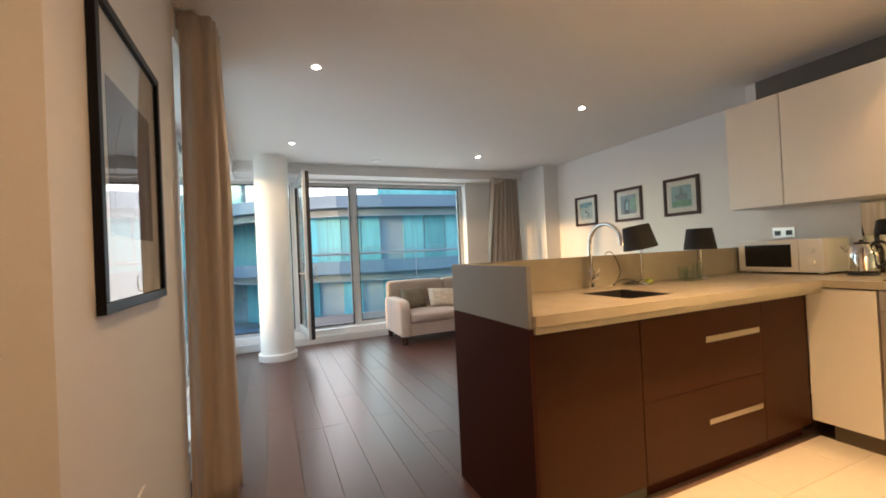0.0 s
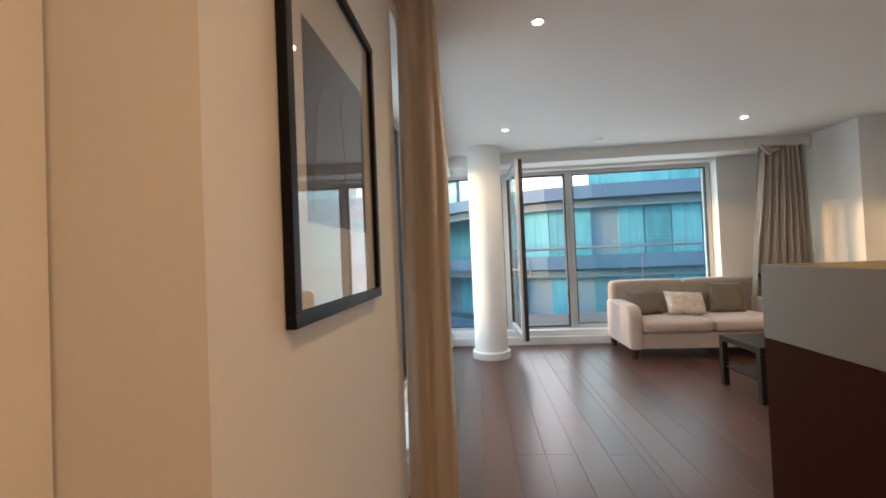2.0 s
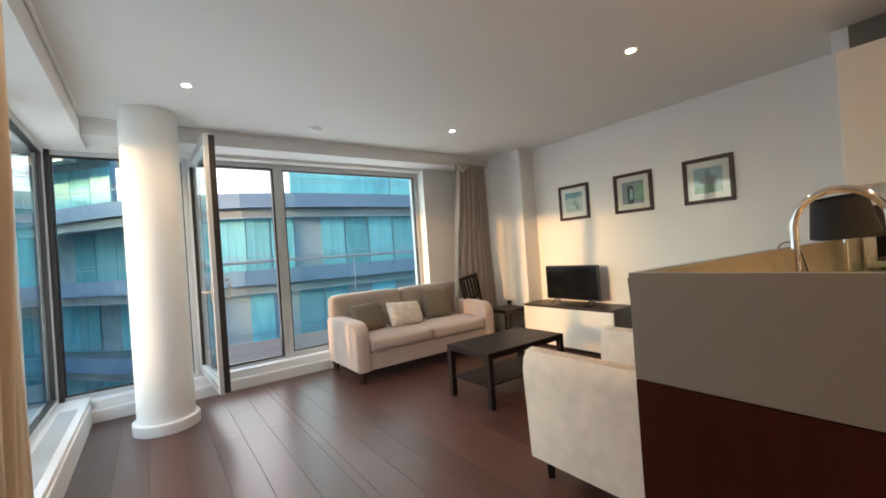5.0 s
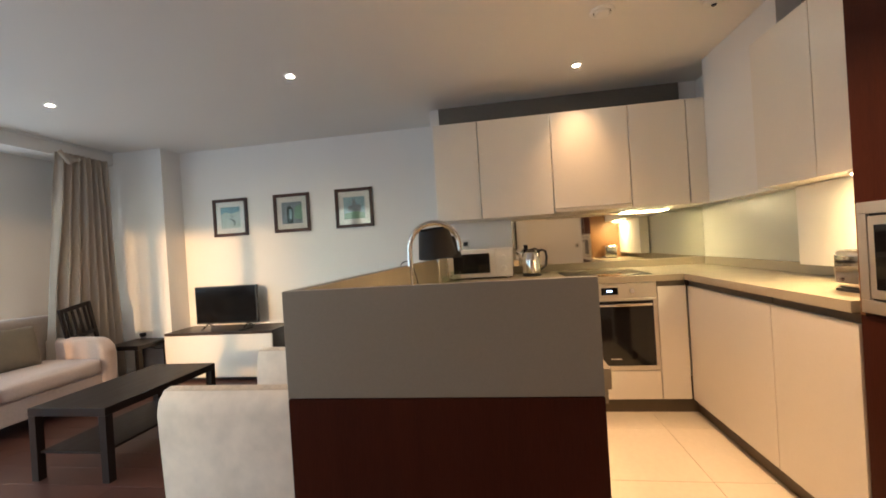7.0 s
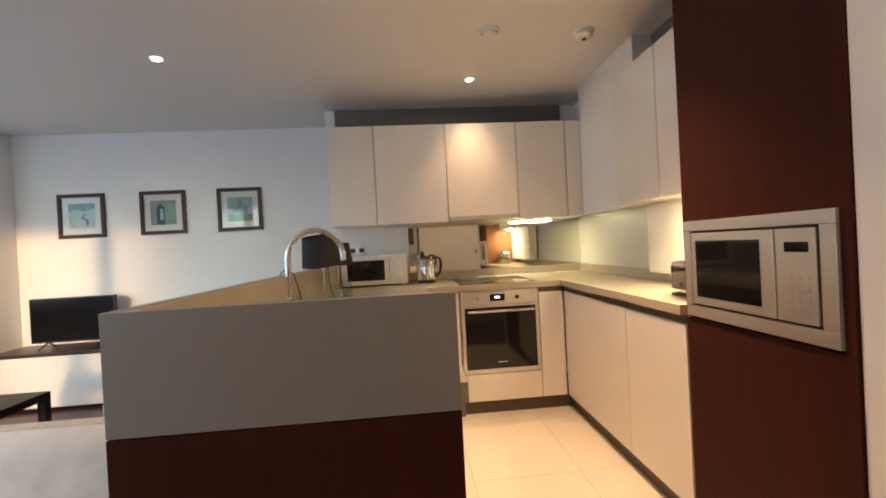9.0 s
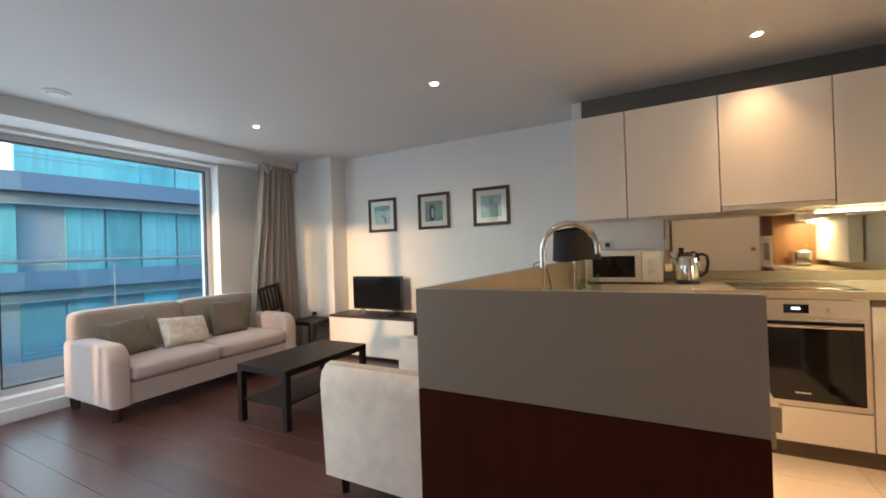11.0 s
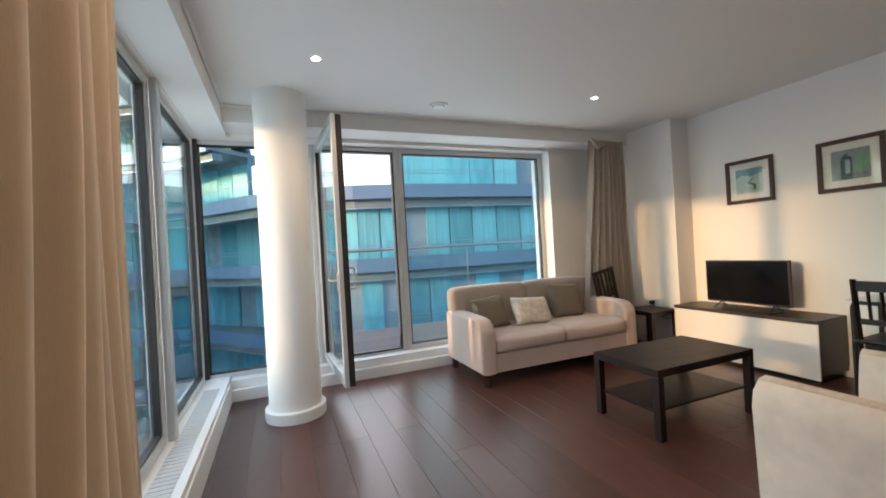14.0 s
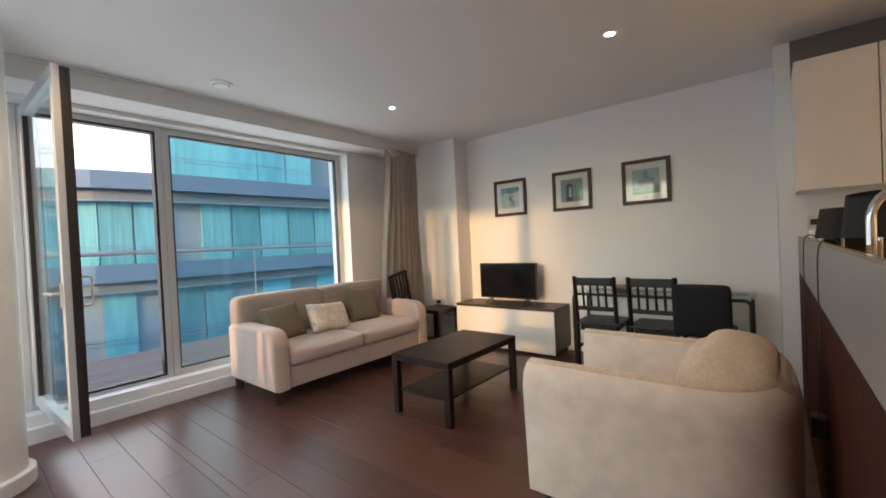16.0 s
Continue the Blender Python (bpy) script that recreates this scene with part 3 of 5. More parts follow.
sink = thing("sink", pose(0, 0, 0), "dark square undermounted kitchen sink", "sink")
bm = bmesh.new()
bx(bm, SX0 + 0.0005, SX0 + 0.012, SY0 + 0.0005, SY1 - 0.0005, 0.78, CT - 0.004)
bx(bm, SX1 - 0.012, SX1 - 0.0005, SY0 + 0.0005, SY1 - 0.0005, 0.78, CT - 0.004)
bx(bm, SX0 + 0.012, SX1 - 0.012, SY0 + 0.0005, SY0 + 0.012, 0.78, CT - 0.004)
bx(bm, SX0 + 0.012, SX1 - 0.012, SY1 - 0.012, SY1 - 0.0005, 0.78, CT - 0.004)
bx(bm, SX0 + 0.0005, SX1 - 0.0005, SY0 + 0.0005, SY1 - 0.0005, 0.765, 0.78)
part("bowl", bm, mat("dark_sink_composite", (0.03, 0.027, 0.024), 0.4), sink, smooth=False)
part("waste", lathe(bmesh.new(), [(0.04, 0.7802), (0.042, 0.784), (0.03, 0.785)], 24, (SX0 + SX1) / 2, (SY0 + SY1) / 2), CHROME, sink)

tap = thing("kitchen_tap", pose(3.50, 1.63, CT), "tall chrome swan-neck kitchen tap", "tap")
part("base", lathe(bmesh.new(), [(0.028, 0), (0.028, 0.006), (0.023, 0.01), (0.023, 0.11), (0.014, 0.12)]), CHROME, tap)
pts = [(0, 0, 0.11), (0, 0, 0.27)] + [(p[0] + 0.02 * i / 14, p[1], p[2]) for i, p in enumerate(arc((0, -0.115, 0.285), 0.115, 0, 172, 14, "yz"))] + [(0.022, -0.231, 0.265)]
part("spout", tube(bmesh.new(), pts, 0.0125, 14), CHROME, tap)
bm = bmesh.new()
cyl(bm, (0.02, 0, 0.07), (0.05, 0, 0.07), 0.016)
tube(bm, [(0.045, 0, 0.07), (0.06, -0.01, 0.12)], 0.005)
part("lever", bm, CHROME, tap)


def table_lamp(x, y, rz, tilt, h):
    l = thing("table_lamp", pose(x, y, CT, 0, 0, rz), "small table lamp with a black drum shade", "table lamp", "lamps on the worktop")
    part("base", lathe(bmesh.new(), [(0.05, 0), (0.052, 0.006), (0.03, 0.014), (0.012, 0.02)]), CHROME, l)
    part("stem", lathe(bmesh.new(), [(0.007, 0.018), (0.007, h - 0.1)], 12), CHROME, l)
    bm = lathe(bmesh.new(), [(0.105, 0), (0.082, 0.15), (0.079, 0.15), (0.102, 0.002)], 36, loop=True)
    s = part("shade", bm, mat("black_lamp_shade", (0.012, 0.011, 0.011), 0.75, vary=0.1, fine=200, bump=0.2), l, "black cloth drum shade")
    s.matrix_local = pose(0, 0, h - 0.16, 0, -tilt, 0)


table_lamp(3.86, 1.56, -23, 10, 0.40)
table_lamp(4.50, 1.60, 0, 0, 0.37)
bm = bmesh.new()
tube(bm, smooth_line([(3.86, 1.54, CT + 0.006), (3.79, 1.50, CT + 0.012), (3.72, 1.56, CT + 0.05), (3.66, 1.60, CT + 0.02), (3.70, 1.64, CT + 0.006), (3.78, 1.66, CT + 0.09), (3.75, 1.685, 1.2), (3.73, 1.73, 1.205), (3.72, 1.745, 1.12), (3.71, 1.745, 0.85), (3.69, 1.75, 0.7), (3.7, 1.755, 0.548)]), 0.0026, 8)
single("lamp_cable", bm, BLACKPLASTIC, "thin black lamp cable hanging over the screen", "cable")
bm = bmesh.new()
tube(bm, smooth_line([(4.50, 1.63, CT + 0.006), (4.56, 1.67, CT + 0.05), (4.6, 1.69, 1.198), (4.61, 1.735, 1.205), (4.62, 1.745, 1.1), (4.60, 1.745, 0.8), (4.63, 1.748, 0.45)]), 0.0026, 8)
single("lamp_cable", bm, BLACKPLASTIC, "thin black lamp cable hanging over the screen", "cable")


def tumbler(x, y, label, h=0.1, r=0.034):
    g = single("drinking_glass", lathe(bmesh.new(), [(r * 0.8, 0.0), (r, h), (r - 0.002, h), (r * 0.8 - 0.002, 0.006)], 24), CLEAR, label, "glass")
    g.matrix_world = pose(x, y, CT)


tumbler(4.28, 1.58, "clear drinking glass on the worktop")
tumbler(4.36, 1.53, "clear drinking glass on the worktop", 0.12)
tumbler(4.22, 1.50, "clear drinking glass on the worktop", 0.08)
sponge = single("sponge", puffed(-0.045, 0.045, -0.03, 0.03, 0, 0.03, 0.008, 4), mat("yellow_green_sponge", (0.35, 0.42, 0.08), 0.9, bump=0.5), "yellow-green washing-up sponge beside the sink", "sponge")
sponge.matrix_world = pose(3.97, 1.62, CT, 0, 0, 20)

HOBPRINT = mat("grey_hob_print", (0.2, 0.2, 0.2), 0.4)
hob = thing("hob", pose(0, 0, 0), "black glass induction hob set in the worktop", "hob")
part("hob_glass", box(4.76, 5.28, 0.165, 0.75, CT + 0.0008, CT + 0.006, 0.002), BLACKGLASS, hob)
for cx, cy, r in ((4.9, 0.3, 0.075), (4.9, 0.6, 0.09), (5.14, 0.3, 0.09), (5.14, 0.6, 0.075)):
    bm = bmesh.new()
    lathe(bm, [(r, CT + 0.0062), (r, CT + 0.0066), (r - 0.002, CT + 0.0066), (r - 0.002, CT + 0.0062)], 36, cx, cy, True)
    part("zone_mark", bm, HOBPRINT, hob)


def wall_unit(name, label, m, w, depth, z0, z1):
    u = thing(name, m, label, "cabinet", "wall cabinets")
    part("body", box(0.001, w - 0.001, 0.021, depth, z0, z1), MATTWHITE, u, smooth=False)
    part("door", box(0.0015, w - 0.0015, 0, 0.02, z0, z1, 0.0015), MATTWHITE, u)
    # added dark board, deepens the shade over the cabinet
    part("shade_top_board", box(0.002, w - 0.002, 0.03, depth, z1 + 0.0005, z1 + 0.004), SHADOWBOARD, u, "dark top board added to deepen the shade", smooth=False)
    return u


XU, UZ0, UZ1 = 5.10, 1.495, 2.315
for y0, y1, z0, lab in ((1.742, 1.368, UZ0, "narrow cream handleless wall cabinet"), (1.365, 0.772, UZ0, "cream handleless wall cabinet"), (0.769, 0.168, 1.535, "cream wall cabinet with a slim hood below"), (0.165, -0.262, UZ0, "cream handleless wall cabinet"), (-0.265, -0.40, UZ0, "narrow cream filler cabinet in the corner")):
    wall_unit("wall_cabinet", lab, pose(XU, y0, 0, 0, 0, -90), y0 - y1, XK - XU - 0.003, z0, UZ1)
structure("wall_kitchen_duct", box(4.246, XU - 0.003, YK + 0.009, -0.40, UZ0, CEIL_Z - 0.001), PAINT, "white painted boxing between the wall cabinets")
for x1, x0 in ((4.243, 3.80), (3.797, 3.345)):
    wall_unit("wall_cabinet", "cream handleless wall cabinet with a light below", pose(x1, -0.25, 0, 0, 0, 180), x1 - x0, 0.295, 1.493, 2.315)
# dark panels placed where the wall above the cabinets is only in shade
single("shade_panel", box(XK - 0.02, XK - 0.002, -0.40, 1.742, UZ1 + 0.005, CEIL_Z - 0.002), SHADOWBOARD, "dark grey panel standing in for shade above the wall cabinets", "scribe panel", False)
single("shade_panel", box(3.345, 4.243, YK + 0.002, YK + 0.02, UZ1 + 0.005, CEIL_Z - 0.002), SHADOWBOARD, "dark grey panel standing in for shade above the wall cabinets", "scribe panel", False)
hood = thing("cooker_hood", pose(0, 0, 0), "slim steel pull-out cooker hood below a cabinet", "cooker hood")
part("body", box(XU + 0.03, XK - 0.05, 0.172, 0.765, 1.497, 1.533, 0.002), STEEL, hood)
part("front_strip", box(XU - 0.012, XU + 0.028, 0.172, 0.765, 1.505, 1.53, 0.003), STEEL, hood)
part("visor", box(XU - 0.07, XU + 0.02, 0.19, 0.75, 1.496, 1.503, 0.002), STEEL, hood)


def under_light(x, y, sx, sy, power, label):
    u = thing("under_cabinet_light", pose(x, y, 1.492), label, "cabinet light", "lights below the wall cabinets")
    part("casing", box(-sx / 2 - 0.008, sx / 2 + 0.008, -sy / 2 - 0.008, sy / 2 + 0.008, -0.008, -0.0005, 0.002), WHITEPLASTIC, u)
    part("diffuser", box(-sx / 2, sx / 2, -sy / 2, sy / 2, -0.011, -0.0085), STRIP_ON, u, smooth=False)
    area("under_cabinet_beam", look((x, y, 1.478), (x, y, 0)), sx, sy, power, (1.0, 0.7, 0.3))


under_light(5.47, -0.05, 0.05, 0.36, 0.5, "lit warm strip light below a wall cabinet")
under_light(3.60, -0.34, 0.2, 0.06, 2.1, "lit warm strip light below a wall cabinet")


def sockets(name, m, w, h, n, material, label):
    s = thing(name, m, label, "socket")
    part("plate", box(-w / 2, w / 2, -0.008, 0, -h / 2, h / 2, 0.003), material, s)
    for i in range(n):
        x = (i - (n - 1) / 2) * w / n
        part("outlet", box(x - 0.022, x + 0.022, -0.0095, -0.0082, -0.022, 0.018, 0.001), BLACKPLASTIC if material is STEEL else WHITEPLASTIC, s)


sockets("wall_socket", pose(XK - 0.001, 1.60, 1.295, 0, 0, -90), 0.16, 0.085, 2, STEEL, "steel double wall socket above the microwave")
sockets("wall_socket", pose(X_PIER - 0.001, 5.30, 0.50, 0, 0, -90), 0.15, 0.085, 2, WHITEPLASTIC, "white double wall socket on the pier")
sockets("wall_socket", pose(X_TV - 0.001, 2.08, 0.42, 0, 0, -90), 0.15, 0.085, 2, WHITEPLASTIC, "white double wall socket near the floor")
sockets("wall_socket", pose(1.226, 1.19, 0.50, 0, 0, 90), 0.15, 0.1, 2, WHITEPLASTIC, "white double wall socket low on the wall")
sockets("light_switch", pose(0.996, -0.25, 1.15, 0, 0, 90), 0.09, 0.09, 1, STEEL, "steel light switch beside the front door")

mw = thing("microwave_oven", pose(5.09, 1.41, CT), "white microwave oven with a black door window", "microwave")
bm = bmesh.new()
bx(bm, 0.0, 0.33, -0.27, 0.27, 0.012, 0.25, 0.008)
for x in (0.04, 0.29):
    for y in (-0.23, 0.23):
        cyl(bm, (x, y, 0), (x, y, 0.012), 0.014, n=12)
part("case", bm, WHITEPLASTIC, mw)
d = part("door", box(-0.018, -0.001, -0.125, 0.27, 0.014, 0.248, 0.005), WHITEPLASTIC, mw)
part("door_window", box(-0.0205, -0.0185, -0.085, 0.22, 0.05, 0.215, 0.001), BLACKGLASS, d)
c = part("control_panel", box(-0.016, -0.001, -0.27, -0.13, 0.014, 0.248, 0.004), WHITEPLASTIC, mw)
for z in (0.17, 0.085):
    bm = bmesh.new()
    cyl(bm, (-0.016, -0.2, z), (-0.032, -0.2, z), 0.024, 0.021)
    part("knob", bm, WHITEPLASTIC, c)
ket = thing("kettle", pose(5.16, 0.98, CT), "polished steel kettle with a black handle", "kettle")
part("base", lathe(bmesh.new(), [(0.075, 0), (0.078, 0.004), (0.075, 0.018), (0.06, 0.02)]), BLACKPLASTIC, ket)
part("body", lathe(bmesh.new(), [(0.07, 0.021), (0.078, 0.03), (0.075, 0.12), (0.06, 0.185), (0.045, 0.2), (0.02, 0.205)]), CHROME, ket)
part("lid", lathe(bmesh.new(), [(0.04, 0.203), (0.036, 0.212), (0.012, 0.216), (0.012, 0.228), (0.006, 0.23)]), BLACKPLASTIC, ket)
part("handle", tube(bmesh.new(), [(0.0, -0.05, 0.2), (0, -0.09, 0.215), (0, -0.12, 0.2), (0, -0.128, 0.15), (0, -0.115, 0.08), (0, -0.075, 0.05)], 0.011), BLACKPLASTIC, ket)
part("spout", tube(bmesh.new(), [(0, 0.06, 0.14), (0, 0.085, 0.17), (0, 0.1, 0.19)], 0.014), CHROME, ket)
bottle = single("bottle", lathe(bmesh.new(), [(0.03, 0), (0.032, 0.01), (0.032, 0.16), (0.013, 0.2), (0.013, 0.25), (0.015, 0.26)]), mat("dark_bottle_glass", (0.02, 0.012, 0.01), 0.1), "small dark glass bottle beside the kettle", "bottle")
bottle.matrix_world = pose(5.42, 1.0, CT)
toaster = thing("toaster", pose(3.50, -0.24, CT), "polished steel two-slot toaster", "toaster")
part("shell", box(-0.13, 0.13, -0.075, 0.075, 0.012, 0.17, 0.025, 4), CHROME, toaster)
part("foot_plate", box(-0.12, 0.12, -0.068, 0.068, 0, 0.0115), BLACKPLASTIC, toaster)
for y in (-0.03, 0.03):
    part("slot", box(-0.1, 0.1, y - 0.012, y + 0.012, 0.1702, 0.1712), BLACKPLASTIC, toaster, smooth=False)

# tall unit with the built-in microwave
tower = thing("tall_cabinet", pose(0, 0, 0), "tall dark wenge cabinet with a built-in microwave", "cabinet")
TY, TX0, TX1 = -0.042, 2.68, 3.334
part("side_panel", box(TX1 - 0.02, TX1, YK + 0.003, TY - 0.001, 0, 2.598), HONEY, tower, "honey-brown side, lighter than the wenge doors", smooth=False)
part("upper_door", box(TX0 + 0.002, TX1 - 0.001, TY - 0.02, TY, 1.335, 2.598, 0.0015), WENGE, tower)
part("lower_door", box(TX0 + 0.002, TX1 - 0.001, TY - 0.02, TY, 0.1, 0.943, 0.0015), WENGE, tower)
part("carcass", box(TX0 + 0.002, TX1 - 0.021, YK + 0.003, TY - 0.022, 0.0, 2.598), BLACKWOOD, tower, smooth=False)
bm = bmesh.new()
bx(bm, TX0 + 0.002, 2.71, TY - 0.02, TY, 0.944, 1.334)
part("stile", bm, WENGE, tower, smooth=False)
mi = thing("built_in_microwave", pose(2.712, TY, 0.955), "built-in microwave in a brushed steel frame", "microwave")
bm = bmesh.new()
bx(bm, 0, 0.601, -0.005, 0.012, 0, 0.045, 0.002)
bx(bm, 0, 0.601, -0.005, 0.012, 0.344, 0.384, 0.002)
bx(bm, 0, 0.045, -0.005, 0.012, 0.0455, 0.3435, 0.002)
bx(bm, 0.565, 0.601, -0.005, 0.012, 0.0455, 0.3435, 0.002)
part("trim_frame", bm, STEEL, mi)
part("recess", box(0.0455, 0.5645, -0.012, 0.002, 0.046, 0.343), BLACKPLASTIC, mi, smooth=False)
part("control_panel", box(0.055, 0.182, 0.003, 0.013, 0.054, 0.335, 0.002), STEEL, mi)
d = part("door", box(0.185, 0.556, 0.003, 0.016, 0.054, 0.335, 0.003), STEEL, mi)
part("door_window", box(0.235, 0.53, 0.0165, 0.018, 0.085, 0.305, 0.001), BLACKGLASS, d)
part("display", box(0.075, 0.15, 0.0135, 0.0145, 0.265, 0.295, 0.001), BLACKGLASS, mi)
for i in range(3):
    for j in range(4):
        part("button", box(0.075 + i * 0.027, 0.096 + i * 0.027, 0.0135, 0.0152, 0.08 + j * 0.034, 0.098 + j * 0.034, 0.001), STEEL, mi)

# front door in the hall
fd = thing("door_2", pose(0.997, -1.36, 0, 0, 0, 90), "closed brown wooden front door", "door")
fd["kind"] = "structure"
part("leaf", box(0.0, 0.93, -0.03, -0.004, 0.005, 2.08, 0.002), HONEY, fd)
bm = bmesh.new()
bx(bm, -0.07, -0.002, -0.035, -0.001, 0, 2.15, 0.003)
bx(bm, 0.932, 1.0, -0.035, -0.001, 0, 2.15, 0.003)
bx(bm, -0.0015, 0.9315, -0.035, -0.001, 2.085, 2.15, 0.003)
part("door_casing", bm, TRIM, fd)
bm = bmesh.new()
tube(bm, [(0.07, -0.03, 1.0), (0.07, -0.075, 1.0), (0.19, -0.075, 1.0)], 0.01)
part("door_handle", bm, STEEL, fd)

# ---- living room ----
# the sofa's suede again, darkened for the shade on its backlit back
SUEDE_SHADED = mat("shaded_suede_back", (0.37, 0.3, 0.245), 0.9, vary=0.1, scale=4, fine=70, bump=0.08, sheen=0.3)


def scroll_arm(w, d, z0, z1, r):
    """A sofa arm: flat sides, the top sweeping down over the front in one round curve."""
    prof = [(d, z0), (d, z1 - 0.05)] + [(d - 0.05 + 0.05 * math.cos(radians(a)), z1 - 0.05 + 0.05 * math.sin(radians(a))) for a in (30, 60)]
    prof += [(d - 0.05, z1 + 0.0), (d * 0.72, z1 + 0.012), (d * 0.5, z1 + 0.01)]
    prof += [(r + r * math.cos(radians(a)), z1 - r + r * math.sin(radians(a))) for a in range(95, 181, 10)] + [(0.004, z0 + 0.2), (0.0, z0)]
    bm = bmesh.new()
    rows = []
    cy, cz = d * 0.5, (z0 + z1) / 2
    for x, k in ((0.0, 0.045), (0.006, 0.018), (0.022, 0.004), (0.05, 0.0), (w / 2, -0.004), (w - 0.05, 0.0), (w - 0.022, 0.004), (w - 0.006, 0.018), (w, 0.045)):
        row = []
        for y, z in prof:
            v = Vector((y - cy, z - cz))
            e = v * (1 - k / max(v.length, 0.05))
            row.append(bm.verts.new((x, cy + e.x, max(z0, cz + e.y))))
        rows.append(row)
    n = len(prof)
    for p, q in zip(rows, rows[1:]):
        for i in range(n):
            bm.faces.new((p[i], p[(i + 1) % n], q[(i + 1) % n], q[i]))
    bm.faces.new(rows[0][::-1])
    bm.faces.new(rows[-1])
    return bm


def sofa():
    s = thing("sofa", pose(3.25, 4.99, 0), "two-seat beige suede sofa with rounded arms", "sofa")
    W, D, A = 1.87, 0.88, 0.16
    part("front_rail", box(A - 0.01, W - A + 0.01, 0.02, 0.08, 0.12, 0.292, 0.012, 3), SUEDE, s)
    part("base", box(A - 0.01, W - A + 0.01, 0.081, D - 0.06, 0.13, 0.285), SUEDE, s)
    for x0, x1 in ((A + 0.002, W / 2 - 0.003), (W / 2 + 0.003, W - A - 0.002)):
        part("seat_cushion", puffed(x0, x1, 0.0, D - 0.2, 0.295, 0.435, 0.04, 10, 0.022), SUEDE, s)
    for x0, x1 in ((0.035, W / 2 - 0.002), (W / 2 + 0.002, W - 0.035)):
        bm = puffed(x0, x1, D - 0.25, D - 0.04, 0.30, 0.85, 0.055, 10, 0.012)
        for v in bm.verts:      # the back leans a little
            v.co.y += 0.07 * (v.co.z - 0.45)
        part("back_cushion", bm, SUEDE_SHADED, s)
    part("back_frame", box(0.06, W - 0.06, D - 0.06, D, 0.12, 0.72, 0.02, 3), SUEDE, s)
    for x0 in (0.0, W - A):
        arm = part("armrest", scroll_arm(A, D - 0.06, 0.12, 0.615, 0.15), SUEDE, s)
        arm.location = (x0, 0.0, 0)
    for x in (0.07, W - 0.07):
        for y in (0.06, D - 0.1):
            bm = bmesh.new()
            cyl(bm, (x, y, 0.0), (x, y, 0.122), 0.032, 0.045, 4)
            part("leg", bm, FRAMEBROWN, s)


sofa()


def cushion(name, m, w, h, material, label, fringe=False):
    bm = bmesh.new()
    n = 14
    grid = [[[None] * (n + 1) for _ in range(n + 1)] for _ in range(2)]
    for side in (0, 1):
        for i in range(n + 1):
            for j in range(n + 1):
                u, v = 2 * i / n - 1, 2 * j / n - 1
                if side == 1 and (i in (0, n) or j in (0, n)):
                    grid[1][i][j] = grid[0][i][j]
                    continue
                t = 0.075 * ((1 - u ** 4) * (1 - v ** 4)) ** 0.6
                pull = 1 - 0.06 * (1 - abs(u) ** 2 if abs(v) > 0.99 else 0) - 0.06 * (1 - abs(v) ** 2 if abs(u) > 0.99 else 0)
                wr = 0.006 * noise.noise((u * 3, v * 3, side * 7 + w * 10))
                grid[side][i][j] = bm.verts.new((u * w / 2 * pull, (t + wr) * (1 if side else -1), v * h / 2 * pull + h / 2))
    for side in (0, 1):
        for i in range(n):
            for j in range(n):
                q = [grid[side][i][j], grid[side][i + 1][j], grid[side][i + 1][j + 1], grid[side][i][j + 1]]
                bm.faces.new(q if side == 0 else q[::-1])
    ob = single(name, bm, material, label, "cushion")
    ob.matrix_world = m
    return ob


cushion("cushion", pose(3.615, 5.38, 0.44, -22, -4, 4), 0.38, 0.34, TAUPE, "square taupe cushion leaning on the sofa back")
cushion("cushion", pose(4.06, 5.33, 0.44, -24, 5, 10), 0.5, 0.3, CREAMCLOTH, "cream cushion with a printed pattern and pointed corner")
cushion("cushion", pose(4.57, 5.42, 0.44, -16, 2, -4), 0.4, 0.38, TAUPE, "square taupe cushion leaning on the sofa back")


def coffee_table():
    t = thing("coffee_table", pose(3.745, 3.595, 0), "black-brown wooden coffee table with a lower shelf", "coffee table")
    L, W, H = 0.925, 0.55, 0.45
    part("tabletop", box(0, L, 0, W, H - 0.05, H, 0.003), BLACKWOOD, t)
    for x in (0.0, L - 0.05):
        for y in (0.0, W - 0.05):
            part("leg", box(x + 0.001, x + 0.051 - 0.002, y + 0.001, y + 0.049, 0, H - 0.051, 0.002), BLACKWOOD, t)
    part("shelf", box(0.02, L - 0.02, 0.052, W - 0.052, 0.165, 0.18, 0.002), BLACKWOOD, t)


coffee_table()


def tv_unit():
    u = thing("tv_unit", pose(5.60, 3.66, 0), "low TV cabinet with a white gloss front and dark top", "tv cabinet")
    D, W = X_TV - 5.60 - 0.005, 1.275
    part("top", box(0, D, 0, W, 0.497, 0.522, 0.002), UNITWOOD, u, "dark brown wood top")
    for y in (0.0, W - 0.02):
        part("side_panel", box(0.02, D, y, y + 0.02, 0.06, 0.496, 0.002), UNITWOOD, u, "dark brown wood side")
    part("back", box(D - 0.02, D - 0.001, 0.021, W - 0.021, 0.06, 0.495), UNITWOOD, u, smooth=False)
    part("bottom", box(0.02, D - 0.021, 0.021, W - 0.021, 0.06, 0.08), UNITWOOD, u, smooth=False)
    part("plinth", box(0.05, D - 0.03, 0.03, W - 0.03, 0.0, 0.059), BLACKWOOD, u, smooth=False)
    part("drop_front", box(0.0, 0.018, 0.001, W - 0.001, 0.035, 0.49, 0.002), LACQUER, u, "white gloss front")


UNITWOOD = mat("dark_oak_veneer", (0.045, 0.03, 0.024), 0.4, vary=0.25, scale=2, fine=40, stretch=(8, 1, 8), bump=0.04)
tv_unit()

